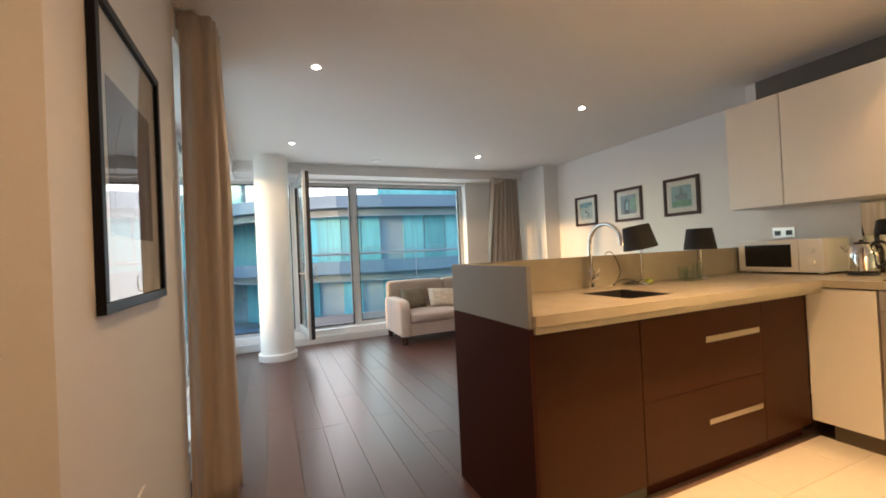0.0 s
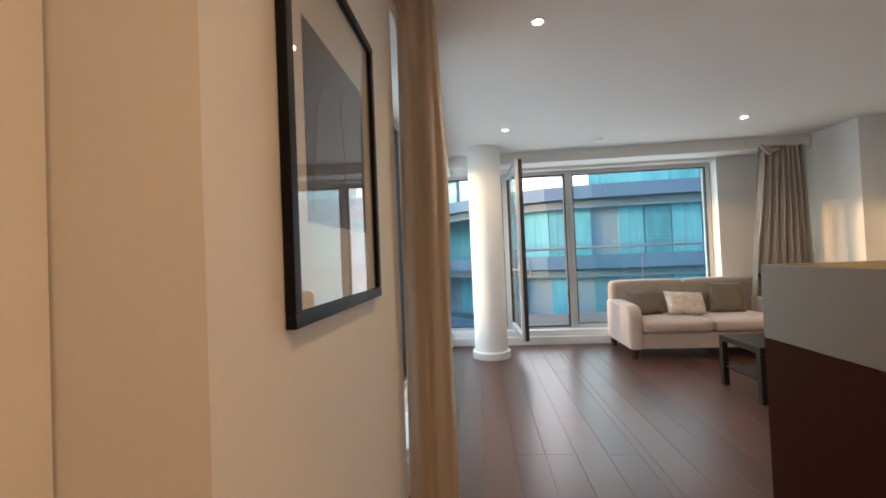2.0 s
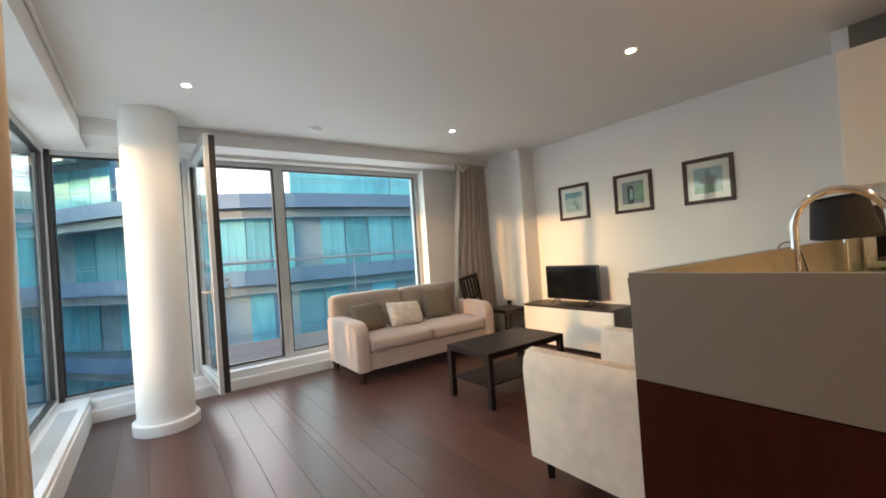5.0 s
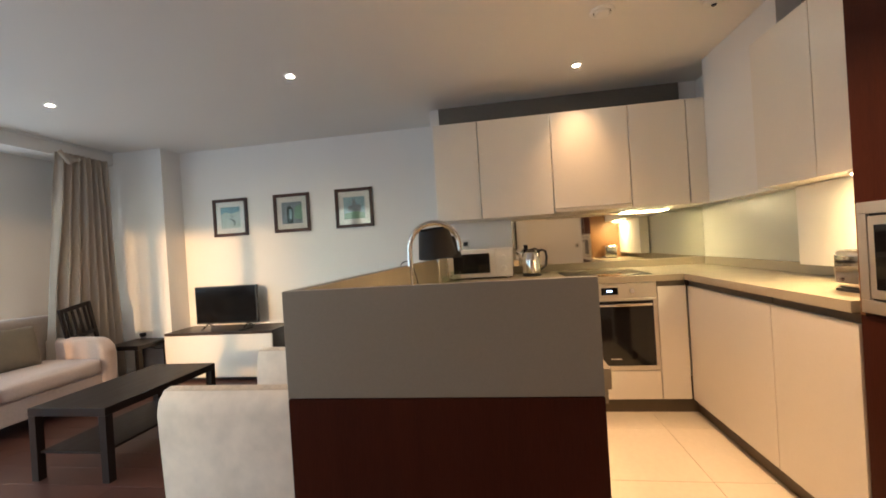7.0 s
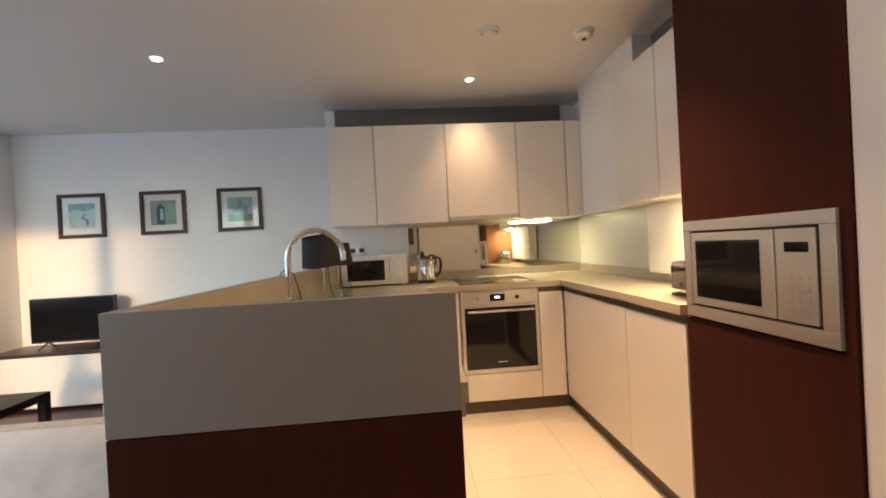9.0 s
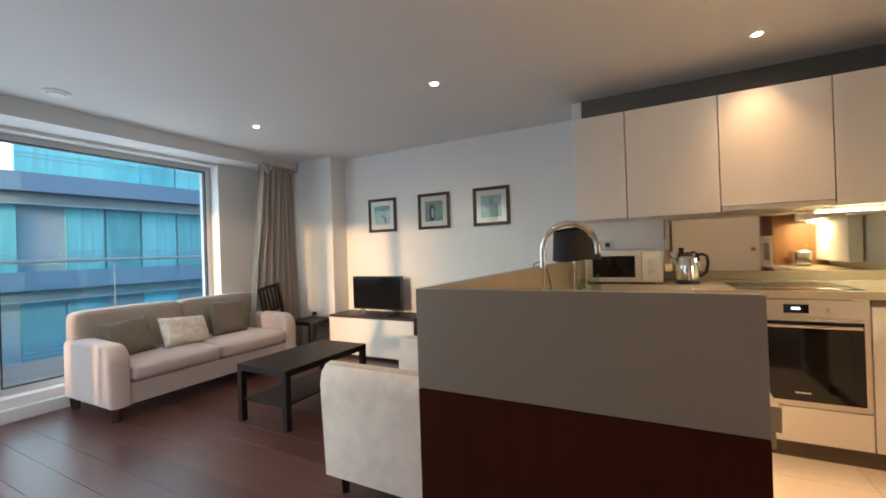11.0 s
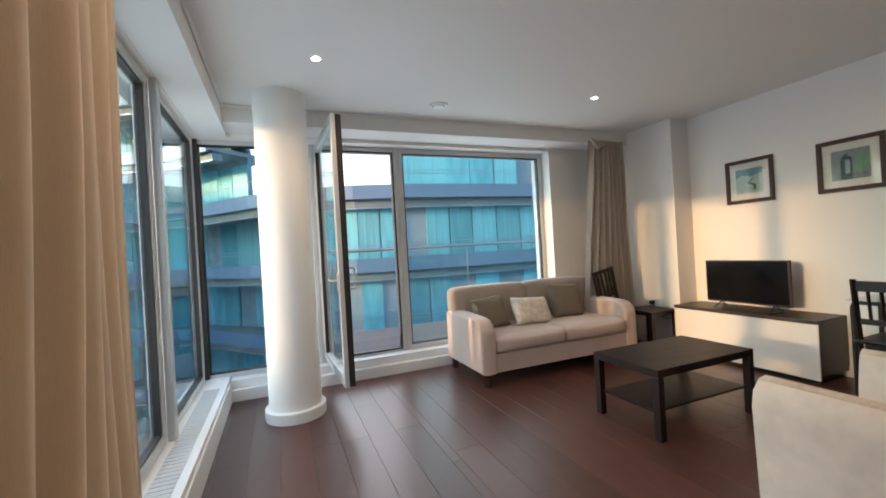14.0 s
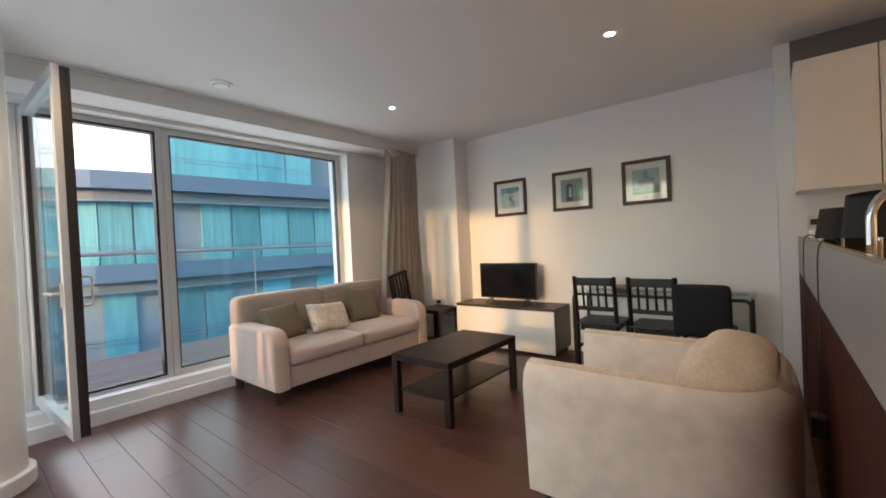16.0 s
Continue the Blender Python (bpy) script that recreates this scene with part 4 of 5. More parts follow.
tv = thing("television", pose(5.80, 4.31, 0.523), "flat black television on two feet", "television")
part("case", box(-0.012, 0.03, -0.378, 0.378, 0.055, 0.475, 0.006), BLACKPLASTIC, tv)
part("screen", box(-0.0145, -0.0122, -0.366, 0.366, 0.072, 0.464, 0.001), SCREEN, tv)
part("bump", box(0.031, 0.065, -0.2, 0.2, 0.1, 0.33, 0.015), BLACKPLASTIC, tv)
for y in (-0.24, 0.24):
    bm = bmesh.new()
    tube(bm, [(-0.09, y * 1.05, 0.006), (0.0, y, 0.055)], 0.007)
    tube(bm, [(0.1, y * 1.05, 0.006), (0.012, y, 0.055)], 0.007)
    part("foot", bm, BLACKPLASTIC, tv)
remote = thing("remote_control", pose(5.70, 4.02, 0.523, 0, 0, 80), "slim black remote control on the TV cabinet", "remote control")
part("body", box(-0.02, 0.02, -0.085, 0.085, 0, 0.015, 0.004), BLACKPLASTIC, remote)
part("button_pad", box(-0.012, 0.012, -0.06, 0.06, 0.0152, 0.017, 0.0005), mat("grey_rubber", (0.12, 0.12, 0.12), 0.7), remote)


# framed prints
def framed(name, m, w, h, bar, mount, label, frame_mat, art):
    f = thing(name, m, label, "picture")
    bm = bmesh.new()
    bx(bm, -w / 2, w / 2, -0.022, 0, -h / 2, -h / 2 + bar, 0.003)
    bx(bm, -w / 2, w / 2, -0.022, 0, h / 2 - bar, h / 2, 0.003)
    bx(bm, -w / 2, -w / 2 + bar, -0.022, 0, -h / 2 + bar + 0.0003, h / 2 - bar - 0.0003, 0.003)
    bx(bm, w / 2 - bar, w / 2, -0.022, 0, -h / 2 + bar + 0.0003, h / 2 - bar - 0.0003, 0.003)
    part("frame", bm, frame_mat, f)
    iw, ih = w / 2 - bar, h / 2 - bar
    part("mount", box(-iw, iw, -0.006, -0.001, -ih, ih), MAT_BOARD, f, smooth=False)
    art(f, iw - mount, ih - mount)
    part("glass", box(-iw, iw, -0.015, -0.0125, -ih, ih), PICGLASS, f, smooth=False).visible_shadow = False
    return f


def shape(f, name, pts, y, material):
    bm = bmesh.new()
    a = [bm.verts.new((x, y, z)) for x, z in pts]
    b = [bm.verts.new((x, y + 0.0012, z)) for x, z in pts]
    bm.faces.new(a), bm.faces.new(b[::-1])
    for i in range(len(pts)):
        j = (i + 1) % len(pts)
        bm.faces.new((a[i], b[i], b[j], a[j]))
    return part(name, bm, material, f, smooth=False)


INK = {k: mat("print_" + k, c, 0.7, vary=v, scale=14, fine=70) for k, c, v in (("sky", (0.28, 0.42, 0.43), 0.25), ("green", (0.2, 0.34, 0.22), 0.4), ("dark", (0.04, 0.06, 0.05), 0.5), ("pale", (0.42, 0.5, 0.42), 0.25), ("grey", (0.22, 0.26, 0.26), 0.35), ("teal", (0.12, 0.26, 0.28), 0.4), ("photo", (0.05, 0.043, 0.045), 0.6), ("rose", (0.085, 0.05, 0.05), 0.6), ("smoke", (0.075, 0.068, 0.066), 0.6))}


def rect(x0, x1, z0, z1):
    return [(x0, z0), (x1, z0), (x1, z1), (x0, z1)]


def art_path(f, w, h):
    shape(f, "print", rect(-w, w, -h, h), -0.0075, INK["pale"])
    shape(f, "trees", [(-w, h), (-w, 0.3 * h), (-0.5 * w, 0.55 * h), (0.1 * w, 0.35 * h), (w, 0.6 * h), (w, h)], -0.009, INK["teal"])
    shape(f, "winding_path", [(0.1 * w, 0.25 * h), (0.2 * w, 0.1 * h), (-0.15 * w, -0.15 * h), (0.35 * w, -0.4 * h), (0.3 * w, -0.75 * h), (0.45 * w, -0.75 * h), (0.5 * w, -0.35 * h), (0.02 * w, -0.12 * h), (0.3 * w, 0.1 * h)], -0.009, INK["dark"])


def art_court(f, w, h):
    shape(f, "print", rect(-w, w, -h, h), -0.0075, INK["grey"])
    shape(f, "archway", [(-0.5 * w, -h), (-0.5 * w, 0.4 * h), (-0.2 * w, 0.75 * h), (0.1 * w, 0.4 * h), (0.1 * w, -h)], -0.009, INK["dark"])
    shape(f, "foliage", [(0.2 * w, -0.5 * h), (0.3 * w, 0.5 * h), (w, 0.8 * h), (w, -0.7 * h)], -0.009, INK["green"])
    shape(f, "pale_patch", rect(-0.25 * w, 0.0, -0.6 * h, 0.3 * h), -0.0105, INK["sky"])


def art_castle(f, w, h):
    shape(f, "print", rect(-w, w, -h, h), -0.0075, INK["sky"])
    shape(f, "meadow", [(-w, -h), (w, -h), (w, -0.45 * h), (0, -0.3 * h), (-w, -0.5 * h)], -0.009, INK["green"])
    shape(f, "castle", [(-0.6 * w, -0.3 * h), (-0.6 * w, 0.15 * h), (-0.2 * w, 0.2 * h), (-0.15 * w, 0.7 * h), (0.1 * w, 0.8 * h), (0.2 * w, 0.3 * h), (0.6 * w, 0.25 * h), (0.65 * w, -0.35 * h)], -0.0105, INK["grey"])


for y, art, what in ((4.355, art_path, "a winding path"), (3.58, art_court, "a shaded courtyard"), (2.83, art_castle, "a castle on a hill")):
    framed("framed_picture", pose(X_TV - 0.001, y, 1.783, 0, 0, -90), 0.44, 0.44, 0.036, 0.06, "dark brown framed print of " + what, FRAMEBROWN, art)


def art_photo(f, w, h):
    shape(f, "print", rect(-0.225, 0.215, -0.222, 0.23), -0.0075, INK["photo"])
    shape(f, "rose_patch", [(-0.02, -0.2), (0.03, -0.05), (0.0, 0.12), (0.06, 0.17), (0.12, 0.1), (0.1, -0.1), (0.13, -0.2)], -0.009, INK["rose"])
    shape(f, "smoky_patch", [(-0.2, -0.2), (-0.16, 0.05), (-0.1, 0.15), (-0.06, -0.02), (-0.08, -0.2)], -0.009, INK["smoke"])


framed("framed_picture", pose(1.226, 1.264, 1.578, 0, 0, 90), 0.66, 0.87, 0.03, 0.11, "large black framed dark print under glass", BLACKFRAME, art_photo)


# curtains
def curtain(name, path, z0, z1, folds, amp, label, waist=None, sway=0.0, material=CURTAIN, wander=0.3):
    """Gathered cloth along a polyline; folds run its length."""
    bm = bmesh.new()
    n, rows = folds * 10, 26
    P = [Vector(p) for p in path]
    lens = [0.0]
    for a, b in zip(P, P[1:]):
        lens.append(lens[-1] + (b - a).length)

    def at(s):
        for i in range(len(P) - 1):
            if s <= lens[i + 1] + 1e-9:
                f = (s - lens[i]) / (lens[i + 1] - lens[i])
                d = (P[i + 1] - P[i]).normalized()
                return P[i].lerp(P[i + 1], f), Vector((-d.y, d.x))
        return P[-1], Vector((-d.y, d.x))

    mid = at(lens[-1] / 2)[0]
    grid = []
    for j in range(rows + 1):
        v = j / rows
        z = z0 + (z1 - z0) * v
        line = []
        for i in range(n + 1):
            u = i / n
            p, nor = at(u * lens[-1])
            w = 1.0 if waist is None else waist(v)
            p = mid + (p - mid) * w
            p = p - Vector((sway * (1 - v) * (1 - u), 0))
            ph = 2 * math.pi * folds * u + 0.5 * math.sin(5 * u) + 0.25 * math.sin(3 * v + 9 * u) + wander * math.sin(2.6 * v + 4.5 * u + 0.6)
            a = amp * (0.75 + 0.25 * noise.noise((u * 9, 3, v))) * (0.8 + 0.2 * (1 - v))
            q = p + nor * (a * math.sin(ph) + 0.03 * noise.noise((u * 5, v * 2.5, len(path))))
            line.append(bm.verts.new((q.x, q.y, z - 0.01 * math.sin(ph * 0.5) * (1 if j == 0 else 0))))
        grid.append(line)
    for a, b in zip(grid, grid[1:]):
        for i in range(n):
            bm.faces.new((a[i], a[i + 1], b[i + 1], b[i]))
    c = thing(name, pose(0, 0, 0), label, "curtain")
    cloth = part("cloth", bm, material, c)
    cloth.modifiers.new("thickness", "SOLIDIFY").thickness = 0.004
    return c


c1 = curtain("curtain", [(1.245, 2.06), (1.405, 2.075), (1.435, 2.16), (1.405, 2.4), (1.36, 2.62), (1.335, 2.75), (1.25, 2.8)], 0.02, 2.585, 12, 0.021, "floor-length beige curtain gathered beside the wall", lambda v: 0.96 + 0.12 * (1 - v))
part("heading_tape", box(1.22, 1.40, 2.10, 2.12, 2.50, 2.585, 0.004), CURTAIN, c1)
c2 = curtain("curtain", [(5.06, 5.53), (5.3, 5.52), (5.52, 5.54), (5.66, 5.55)], 0.03, 2.47, 8, 0.042, "long crumpled beige curtain hanging in the corner", lambda v: 0.9 + 0.16 * (1 - v), 0.16, CURTAIN_BACKLIT, 1.7)
bm = bmesh.new()
for i in range(4):
    tube(bm, [(5.08 + 0.05 * i, 5.475, 2.47 - 0.02 * i), (5.12 + 0.04 * i, 5.46, 2.41), (5.17 + 0.03 * i, 5.47, 2.36 + 0.02 * i)], 0.022)
part("loose_fold", bm, CURTAIN_BACKLIT, c2)
bm = bmesh.new()
bx(bm, 1.237, 5.75, 5.575, 5.597, 2.582, 2.597, 0.003)
bx(bm, 1.237, 1.257, 2.05, 5.57, 2.582, 2.597, 0.003)
single("curtain_track", bm, TRIM, "slim white curtain track fixed to the ceiling", "curtain track")


# tub armchair
RIMSUEDE = mat("saddle_brown_suede", (0.58, 0.455, 0.335), 0.85, vary=0.2, scale=9, fine=60, bump=0.12, sheen=0.2)


def tub_chair():
    c = thing("armchair", pose(3.29, 1.80, 0), "beige suede tub armchair with curved back", "armchair")
    W, D = 0.80, 0.97
    outer, inner = [], []
    th = 0.13
    R = W / 2
    n = 22

    def ring(inset):
        r = R - inset
        pts = [(inset, D - inset * 0.15)]
        for k in range(6):
            pts.append((inset, D - (D - R) * (k + 1) / 6))
        for k in range(1, n):
            a = math.pi + math.pi * k / n
            # squarish sweep round the back
            ca, sa = math.cos(a), math.sin(a)
            e = 2 / 2.8
            pts.append((R + r * math.copysign(abs(ca) ** e, ca), R + r * math.copysign(abs(sa) ** e, sa)))
        for k in range(7):
            pts.append((W - inset, R + (D - R) * k / 6))
        pts[-1] = (W - inset, D - inset * 0.15)
        return pts

    o, i = ring(0.0), ring(th)
    m = len(o)
    prof = [(0.0, 0.12), (0.0, 0.60), (0.012, 0.66), (0.04, 0.695), (0.075, 0.705), (0.105, 0.69), (0.122, 0.65), (0.13, 0.55), (0.13, 0.3)]
    bm = bmesh.new()
    rows = []
    for k in range(m):
        t = abs(k / (m - 1) * 2 - 1)          # 1 at the arm fronts, 0 at the back
        rise = 0.008 + 0.02 * max(0.0, 0.45 - t)
        row = []
        for d, z in prof:
            f = d / th
            x, y = o[k][0] + (i[k][0] - o[k][0]) * f, o[k][1] + (i[k][1] - o[k][1]) * f
            zz = z + rise * max(0, (z - 0.3) / 0.4)
            flare = 0.03 * max(0.0, (z - 0.2) / 0.5) * (1 if f < 1 else 0.6)
            x += flare * (x - R) / R
            row.append(bm.verts.new((x, y, zz)))
        rows.append(row)
    rim = [[row[j].co + Vector((0, 0, 0.003)) for j in (3, 4, 5)] for row in rows]
    for a, b in zip(rows, rows[1:]):
        for j in range(len(prof) - 1):
            bm.faces.new((a[j], a[j + 1], b[j + 1], b[j]))
    for row in (rows[0], rows[-1]):
        bm.faces.new(row)
    part("shell", bm, SUEDE2, c)
    bm = bmesh.new()               # browner welted band along the top of arms and back
    part_rows = [[bm.verts.new(p) for p in pts] for pts in rim]
    for a, b in zip(part_rows, part_rows[1:]):
        for j in range(len(a) - 1):
            bm.faces.new((a[j], a[j + 1], b[j + 1], b[j]))
    part("rim_band", bm, RIMSUEDE, c, "saddle-brown suede band along the top").modifiers.new("thickness", "SOLIDIFY").thickness = 0.006
    part("seat_cushion", puffed(th + 0.005, W - th - 0.005, 0.2, D - 0.03, 0.27, 0.43, 0.05, 8, 0.02), SUEDE2, c)
    part("base", box(0.02, W - 0.02, 0.1, D - 0.04, 0.12, 0.27, 0.02), SUEDE2, c)
    bk = part("back_pillow", puffed(-0.31, 0.31, -0.19, 0.15, 0.0, 0.36, 0.13, 10, 0.03), RIMSUEDE, c)
    bk.matrix_local = pose(W / 2 + 0.02, 0.26, 0.43, 8, 0, 0)
    for x in (0.08, W - 0.08):
        for y in (0.12, D - 0.06):
            bm = bmesh.new()
            cyl(bm, (x, y, 0), (x, y, 0.12), 0.024, 0.034, 4)
            part("leg", bm, BLACKWOOD, c)


tub_chair()


# dining corner
def dining_chair(m, label):
    c = thing("dining_chair", m, label, "chair", "dining chairs at the glass table")
    W, H = 0.40, 0.885
    for y in (-W / 2, W / 2 - 0.035):
        bm = bmesh.new()
        tube(bm, [(0.0, y + 0.017, 0.0), (0.015, y + 0.017, 0.44), (-0.04, y + 0.017, H)], 0.02, 4)
        part("back_leg", bm, BLACKWOOD, c)
        part("front_leg", box(0.36, 0.395, y, y + 0.035, 0, 0.415, 0.003), BLACKWOOD, c)
        part("side_rail", box(0.03, 0.36, y + 0.008, y + 0.028, 0.18, 0.21, 0.003), BLACKWOOD, c)
    part("seat", box(-0.005, 0.41, -W / 2 - 0.005, W / 2 + 0.005, 0.416, 0.445, 0.008), BLACKWOOD, c)
    part("apron", box(0.02, 0.36, -W / 2 + 0.04, W / 2 - 0.04, 0.36, 0.415), BLACKWOOD, c, smooth=False)
    part("top_rail", box(-0.055, -0.025, -W / 2 + 0.036, W / 2 - 0.036, H - 0.085, H - 0.01, 0.004), BLACKWOOD, c)
    part("lower_rail", box(-0.022, 0.0, -W / 2 + 0.036, W / 2 - 0.036, 0.56, 0.60, 0.004), BLACKWOOD, c)
    for k in range(4):
        y = -0.105 + 0.07 * k
        bm = bmesh.new()
        tube(bm, [(-0.012, y, 0.595), (-0.04, y, H - 0.075)], 0.0115, 4)
        part("slat", bm, BLACKWOOD, c)
    return c


dining_chair(pose(5.50, 3.19, 0, 0, 0, 0), "black slatted wooden dining chair beside the TV cabinet")
dining_chair(pose(5.50, 2.70, 0, 0, 0, 0), "black slatted wooden dining chair tucked under the table")
pc = thing("padded_chair", pose(5.44, 2.335, 0), "black upholstered chair with a tall plain back", "chair")
BLACKCLOTH = mat("black_chair_cloth", (0.008, 0.008, 0.009), 0.8, vary=0.2, fine=120, bump=0.2)
bk = part("backrest", puffed(-0.025, 0.025, -0.2, 0.2, 0.0, 0.42, 0.022, 8, 0.006), BLACKCLOTH, pc)
bk.matrix_local = pose(0.03, 0, 0.415, 0, -5, 0)
part("seat", puffed(0.02, 0.43, -0.21, 0.21, 0.40, 0.46, 0.025, 6, 0.01), BLACKCLOTH, pc)
for x in (0.05, 0.4):
    for y in (-0.18, 0.18):
        bm = bmesh.new()
        cyl(bm, (x, y, 0), (x, y, 0.405), 0.013, n=12)
        part("leg", bm, BLACKPLASTIC, pc)

dt = thing("glass_dining_table", pose(0, 0, 0), "narrow glass dining table on a dark metal frame", "table")
part("glass_top", box(5.58, 6.02, 1.985, 3.47, 0.712, 0.72, 0.003), CLEAR, dt)
TABLEMETAL = mat("dark_grey_table_metal", (0.05, 0.055, 0.055), 0.35, metal=0.7)
for y in (2.02, 3.44):
    part("leg", tube(bmesh.new(), smooth_line([(5.60, y, 0.0), (5.60, y, 0.5), (5.60, y, 0.66), (5.60, y + (0.03 if y < 3 else -0.03), 0.697)]), 0.014, 10), TABLEMETAL, dt)
    part("leg", tube(bmesh.new(), [(6.0, y, 0.0), (6.0, y, 0.69)], 0.014, 10), TABLEMETAL, dt)
for x in (5.60, 6.0):
    part("top_rail", tube(bmesh.new(), [(x, 2.05, 0.697), (x, 3.41, 0.697)], 0.014, 10), TABLEMETAL, dt)
bm = lathe(bmesh.new(), [(0.05, 0), (0.09, 0.02), (0.11, 0.045), (0.105, 0.045), (0.07, 0.02), (0.04, 0.012)], 24)
bowl = single("bowl", bm, mat("woven_straw", (0.4, 0.3, 0.18), 0.8, vary=0.3, fine=90, bump=0.5), "shallow straw-coloured bowl on the glass table", "bowl")
bowl.matrix_world = pose(5.82, 3.03, 0.721)

# corner behind the sofa
st = thing("side_table", pose(5.34, 5.00, 0), "small black side table beside the sofa", "side table")
part("tabletop", box(0, 0.40, 0, 0.40, 0.41, 0.455, 0.003), BLACKWOOD, st)
for x in (0.001, 0.354):
    for y in (0.001, 0.354):
        part("leg", box(x, x + 0.045, y, y + 0.045, 0, 0.409, 0.002), BLACKWOOD, st)
fc = thing("folding_chair", pose(5.27, 5.43, 0.0, 0, -11, 0), "black wooden folding chair leaning beside the sofa", "chair")
for x in (-0.15, 0.12):
    part("leg", box(x, x + 0.03, -0.015, 0.015, 0, 0.95, 0.003), BLACKWOOD, fc)
for z in (0.91, 0.62, 0.35):
    part("rail", box(-0.118, 0.118, -0.012, 0.012, z, z + 0.04, 0.003), BLACKWOOD, fc)
for k in range(4):
    x = -0.1 + 0.057 * k
    part("slat", box(x, x + 0.022, -0.008, 0.008, 0.662, 0.908, 0.002), BLACKWOOD, fc)

# plugs and cables
plug = single("power_plug", box(X_PIER - 0.06, X_PIER - 0.0105, 5.30, 5.345, 0.475, 0.52, 0.006), BLACKPLASTIC, "black power plug in the wall socket", "plug")
bm = bmesh.new()
tube(bm, smooth_line([(5.70, 5.32, 0.48), (5.69, 5.28, 0.40), (5.71, 5.15, 0.34), (5.72, 5.0, 0.35), (5.80, 4.95, 0.30), (5.99, 4.955, 0.25)]), 0.004, 8)
single("tv_cable", bm, BLACKPLASTIC, "thin black cable from the socket to the TV", "cable")
adapter = single("power_adapter", box(3.665, 3.735, 1.7315, 1.78, 0.47, 0.55, 0.008), BLACKPLASTIC, "black power adapter hanging by its cable behind the peninsula", "adapter")

# ---- outside ----
structure("balcony_deck_base", box(1.85, 9.0, 6.21, 7.95, -0.1, 0.09), SOFFIT)
rail = thing("balcony_balustrade", pose(0, 7.85, 0.09), "glass balcony balustrade with a metal handrail", "balustrade")
bm = bmesh.new()
tube(bm, [(1.87, -1.6, 1.235), (1.87, 0, 1.235), (9, 0, 1.235)], 0.024, 12)
part("handrail", bm, RAILMETAL, rail)
for k in range(3):
    x = 1.87 + 2.65 * k
    p = part("glass_panel", box(x + 0.02, x + 2.63, -0.006, 0.006, 0.05, 1.19), PANE, rail, smooth=False)
    p.visible_shadow = False
    part("post", box(x - 0.006, x + 0.006, -0.01, 0.01, 0, 1.22, 0.002), RAILMETAL, rail)
for i in range(12):
    tagged(part("deck_board", box(1.85, 9.0, 6.22 + 0.14 * i, 6.355 + 0.14 * i, 0.091, 0.115, 0.003), DECK, bpy.data.objects["balcony_deck_base"], smooth=False))

structure("ground", box(-400, 400, -400, 600, -14.2, -14), mat("paved_ground", (0.34, 0.33, 0.31), 0.8, vary=0.2, scale=0.1))

backdrop = structure("backdrop", box(-160, 120, 110, 110.5, -14, 90), glow("bright_hazy_sky", (1.0, 0.96, 0.97), 0.5), "bright hazy evening sky beyond the buildings")

# the block across the street: curved storeys of slabs, set-back windows and rails
PLAN = [(46, 16.5), (30, 16.6), (18, 16.8), (9.5, 17.0), (6.3, 17.2), (4.4, 17.6), (2.4, 18.6), (0.5, 20.3), (-1.2, 22.6), (-3.2, 24.8), (-6.5, 26.6), (-12, 28), (-20, 29)]
STOREY, BAND0, BANDH = 2.9, 3.43, 0.55


def ribbon(bm, pts, z0, z1, d):
    """A band along the plan line, d metres thick to the back."""
    rows = []
    for i, (x, y) in enumerate(pts):
        ax, ay = pts[max(i - 1, 0)]
        bx_, by_ = pts[min(i + 1, len(pts) - 1)]
        t = Vector((bx_ - ax, by_ - ay)).normalized()
        nx, ny = t.y, -t.x
        rows.append([bm.verts.new(q) for q in ((x, y, z0), (x, y, z1), (x + nx * d, y + ny * d, z1), (x + nx * d, y + ny * d, z0))])
    for a, b in zip(rows, rows[1:]):
        for k in range(4):
            bm.faces.new((a[k], a[(k + 1) % 4], b[(k + 1) % 4], b[k]))
    bm.faces.new(rows[0]), bm.faces.new(rows[-1][::-1])


def offset(pts, d):
    out = []
    for i, (x, y) in enumerate(pts):
        ax, ay = pts[max(i - 1, 0)]
        bx_, by_ = pts[min(i + 1, len(pts) - 1)]
        t = Vector((bx_ - ax, by_ - ay)).normalized()
        out.append((x + t.y * d, y - t.x * d))
    return out


block = thing("apartment_building", pose(0, 0, -14), "curved apartment block with blue-grey balcony bands and teal windows", "building")
win_mesh = {}


def win(w, kind):
    key = (round(w, 1), kind)
    if key not in win_mesh:
        bm = box(-w / 2 + 0.03, w / 2 - 0.03, -0.03, 0.03, 0.0, 2.3, 0.0)
        win_mesh[key] = mesh_of("window", bm, TEAL if kind else TEALCURTAIN)
    return win_mesh[key]


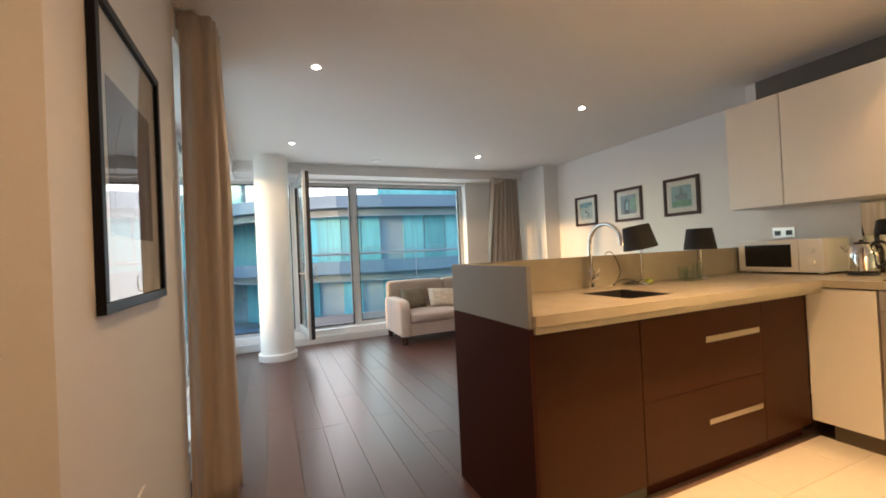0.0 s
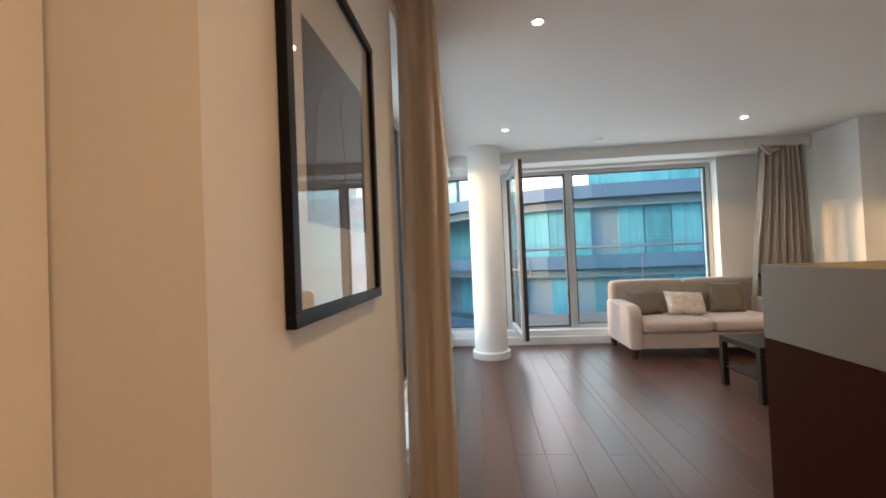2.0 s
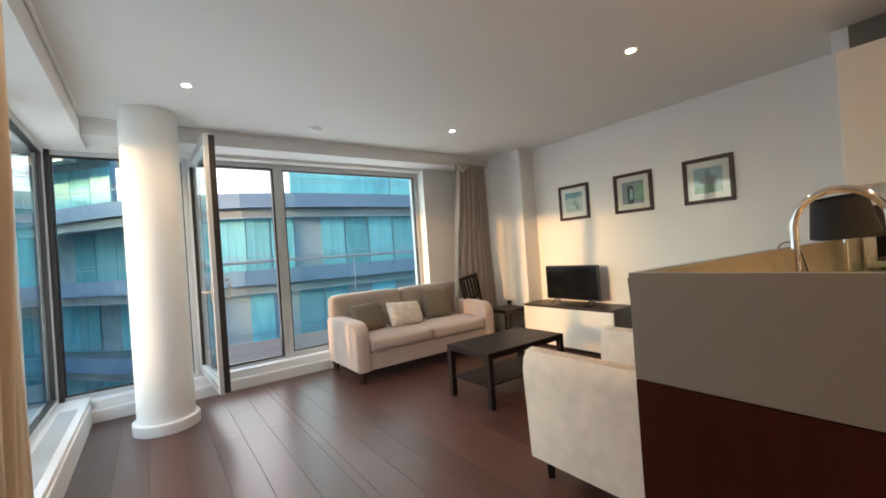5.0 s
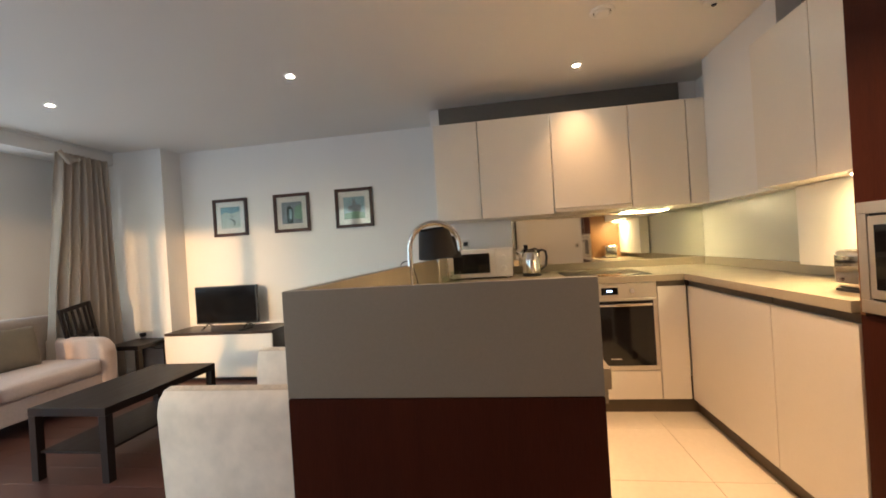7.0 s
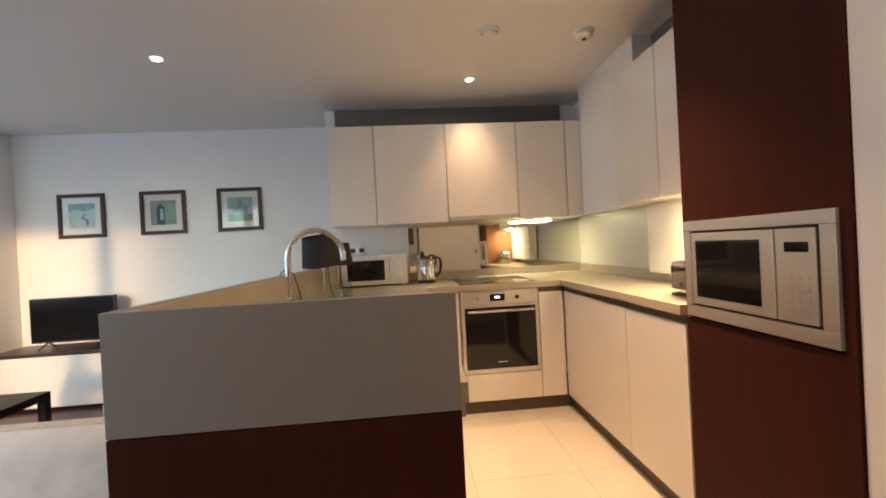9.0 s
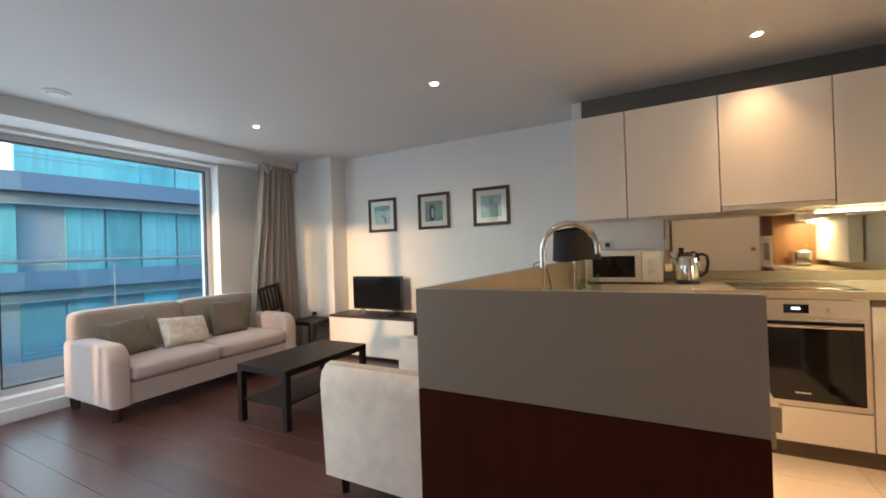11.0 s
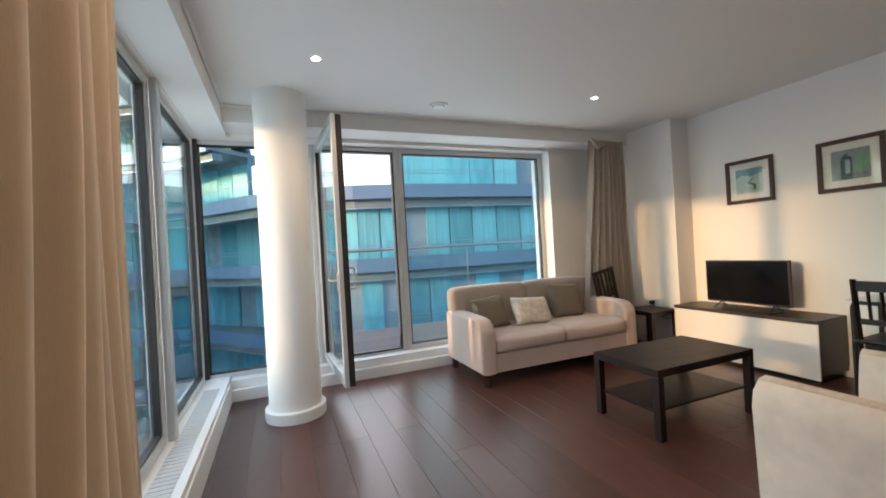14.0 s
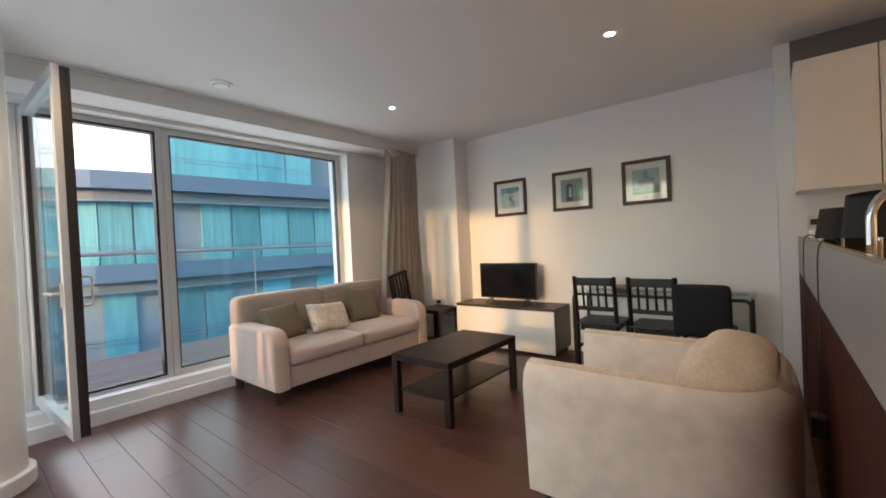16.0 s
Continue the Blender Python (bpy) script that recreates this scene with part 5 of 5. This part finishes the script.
rnd = random.Random(4)
for k in range(-4, 4):
    zb = BAND0 + STOREY * k + 14
    if k >= 1:
        spans = [PLAN[:5], PLAN[8:]]
    else:
        spans = [PLAN]
    for span in spans:
        bm = bmesh.new()
        ribbon(bm, span, zb, zb + BANDH, 0.12)
        part("slab_band", bm, FASCIA, block, smooth=False)
        bm = bmesh.new()
        ribbon(bm, offset(span, 0.3), zb - 0.32, zb - 0.01, 0.5)
        part("soffit_panel", bm, SOFFIT, block, smooth=False)
        bm = bmesh.new()
        ribbon(bm, offset(span, 0.28), zb - 0.36, zb - 0.325, 0.1)
        part("drip_edge", bm, RAILMETAL, block, smooth=False)
        bm = bmesh.new()
        ribbon(bm, offset(span, 0.13), zb + 0.1, zb + 0.3, 3.5)
        part("floor_slab", bm, SOFFIT, block, smooth=False)
        for run in ([] if k == 3 else [PLAN[:5], PLAN[8:]] if k >= 0 else [PLAN[:7], PLAN[6:]]):
            deep = 0.75 if run[0][0] > 20 else 2.2
            bm = bmesh.new()
            ribbon(bm, offset(run, deep), zb + 0.3, zb + STOREY + 0.1, 0.2)
            part("wall", bm, FACADE if deep < 2 else RECESS, block, smooth=False)
            bm = bmesh.new()
            for h in (0.55, 0.42):
                ribbon(bm, offset(span, 0.03), zb + BANDH + h, zb + BANDH + h + 0.02, 0.02)
            part("rail", bm, RAILMETAL, block, smooth=False)
            fr = offset(run, deep - 0.05)
            for (ax, ay), (cx, cy) in zip(fr, fr[1:]):
                d = Vector((cx - ax, cy - ay))
                n = max(1, round(d.length / 1.15))
                w = d.length / n
                for j in range(n):
                    if (j + 3 * k) % 5 == 4:
                        continue
                    q = Vector((ax, ay)) + d * ((j + 0.5) / n)
                    o = new("window", win(w, rnd.random() < 0.5))
                    o.parent = block
                    o.matrix_local = pose(q.x, q.y, zb + BANDH - 0.2, 0, 0, math.degrees(math.atan2(d.y, d.x)))
bm = bmesh.new()
ribbon(bm, offset(PLAN, 3.0), 0, 14 + BAND0 + 0.2, 6.0)
part("core", bm, FACADE, block, smooth=False)

# lower blocks added to the west, limiting where the sun falls
def west_block(x1, y0, y1, h, label, deep=16):
    w = thing("apartment_building", pose(x1, 0, -14), label, "building")
    part("wall", box(-deep, 0, y0, y1, 0, h), FACADE, w, smooth=False)
    part("roof", box(-deep - 0.2, 0.25, y0 - 0.2, y1 + 0.2, h, h + 0.4), FASCIA, w, smooth=False)
    wm = mesh_of("window", box(0, 0.07, -1.1, 1.1, 0, 2.3), TEALCURTAIN)
    for k in range(3, int(h / 2.9)):
        part("slab_band", box(0, 0.3, y0, y1, 2.9 * k + 0.1, 2.9 * k + 0.5), FASCIA, w, smooth=False)
        for j in range(min(12, int((y1 - y0 - 0.5) / 2.45))):
            o = new("window", wm)
            o.parent = w
            o.location = (0.01, y1 - 1.6 - 2.45 * j, 2.9 * k + 0.55)


west_block(-9.0, -30, 1.0, 20.0, "pale block with wide teal windows, added to shade the room")
west_block(-9.0, 2.2, 16.0, 15.5, "pale low wing with teal windows, added to cut the low sun", 8)
west_block(-16.0, 16.6, 50, 20.5, "pale receding block with wide teal windows, added to shade the curved facade", 4)

# ---- floor pieces ----
floor = structure("floor", box(0.998, X_TV - 0.002, -2.6, 5.898, -0.012, -0.006), GAP, "dark stained plank floor")
PW = 0.19
rnd = random.Random(7)
plank_mesh = {}


def plank(w, l):
    key = (round(w, 3), round(l, 3))
    if key not in plank_mesh:
        plank_mesh[key] = mesh_of("plank", box(-w / 2 + 0.0009, w / 2 - 0.0009, 0.0005, l - 0.0005, -0.006, 0.0, 0.0006, 1), PLANK)
    return plank_mesh[key]


def lay(x0, x1, y0, y1):
    x = x0
    while x < x1 - 0.02:
        w = min(PW, x1 - x)
        y = y0 - rnd.choice((0.0, 0.6, 1.2))
        while y < y1:
            a, b = max(y, y0), min(y + 1.8, y1)
            if b - a > 0.03:
                o = new("plank", plank(w, b - a))
                o.parent = floor
                o.location = (x + w / 2, a, 0.0)
            y += 1.8
        x += PW


lay(1.0, XI, -2.59, 5.895)
lay(XI, X_TV - 0.003, YI1, 5.895)
tile_floor = structure("floor_kitchen", box(XI, XF + 0.06, -0.1, YI0 + 0.07, -0.006, -0.0025), GROUT, "cream square tile kitchen floor")
T = 0.6
tm = {}
for i in range(-3, 3):
    for j in range(-2, 3):
        x0, x1 = max(3.9 + T * i, XI + 0.003), min(3.9 + T * (i + 1), XF + 0.058)
        y0, y1 = max(0.225 + T * j, -0.098), min(0.225 + T * (j + 1), YI0 + 0.068)
        if x1 - x0 < 0.02 or y1 - y0 < 0.02:
            continue
        o = new("tile", mesh_of("tile", box(x0 + 0.0015, x1 - 0.0015, y0 + 0.0015, y1 - 0.0015, -0.0025, 0.001, 0.0008, 1), TILE))
        o.parent = tile_floor
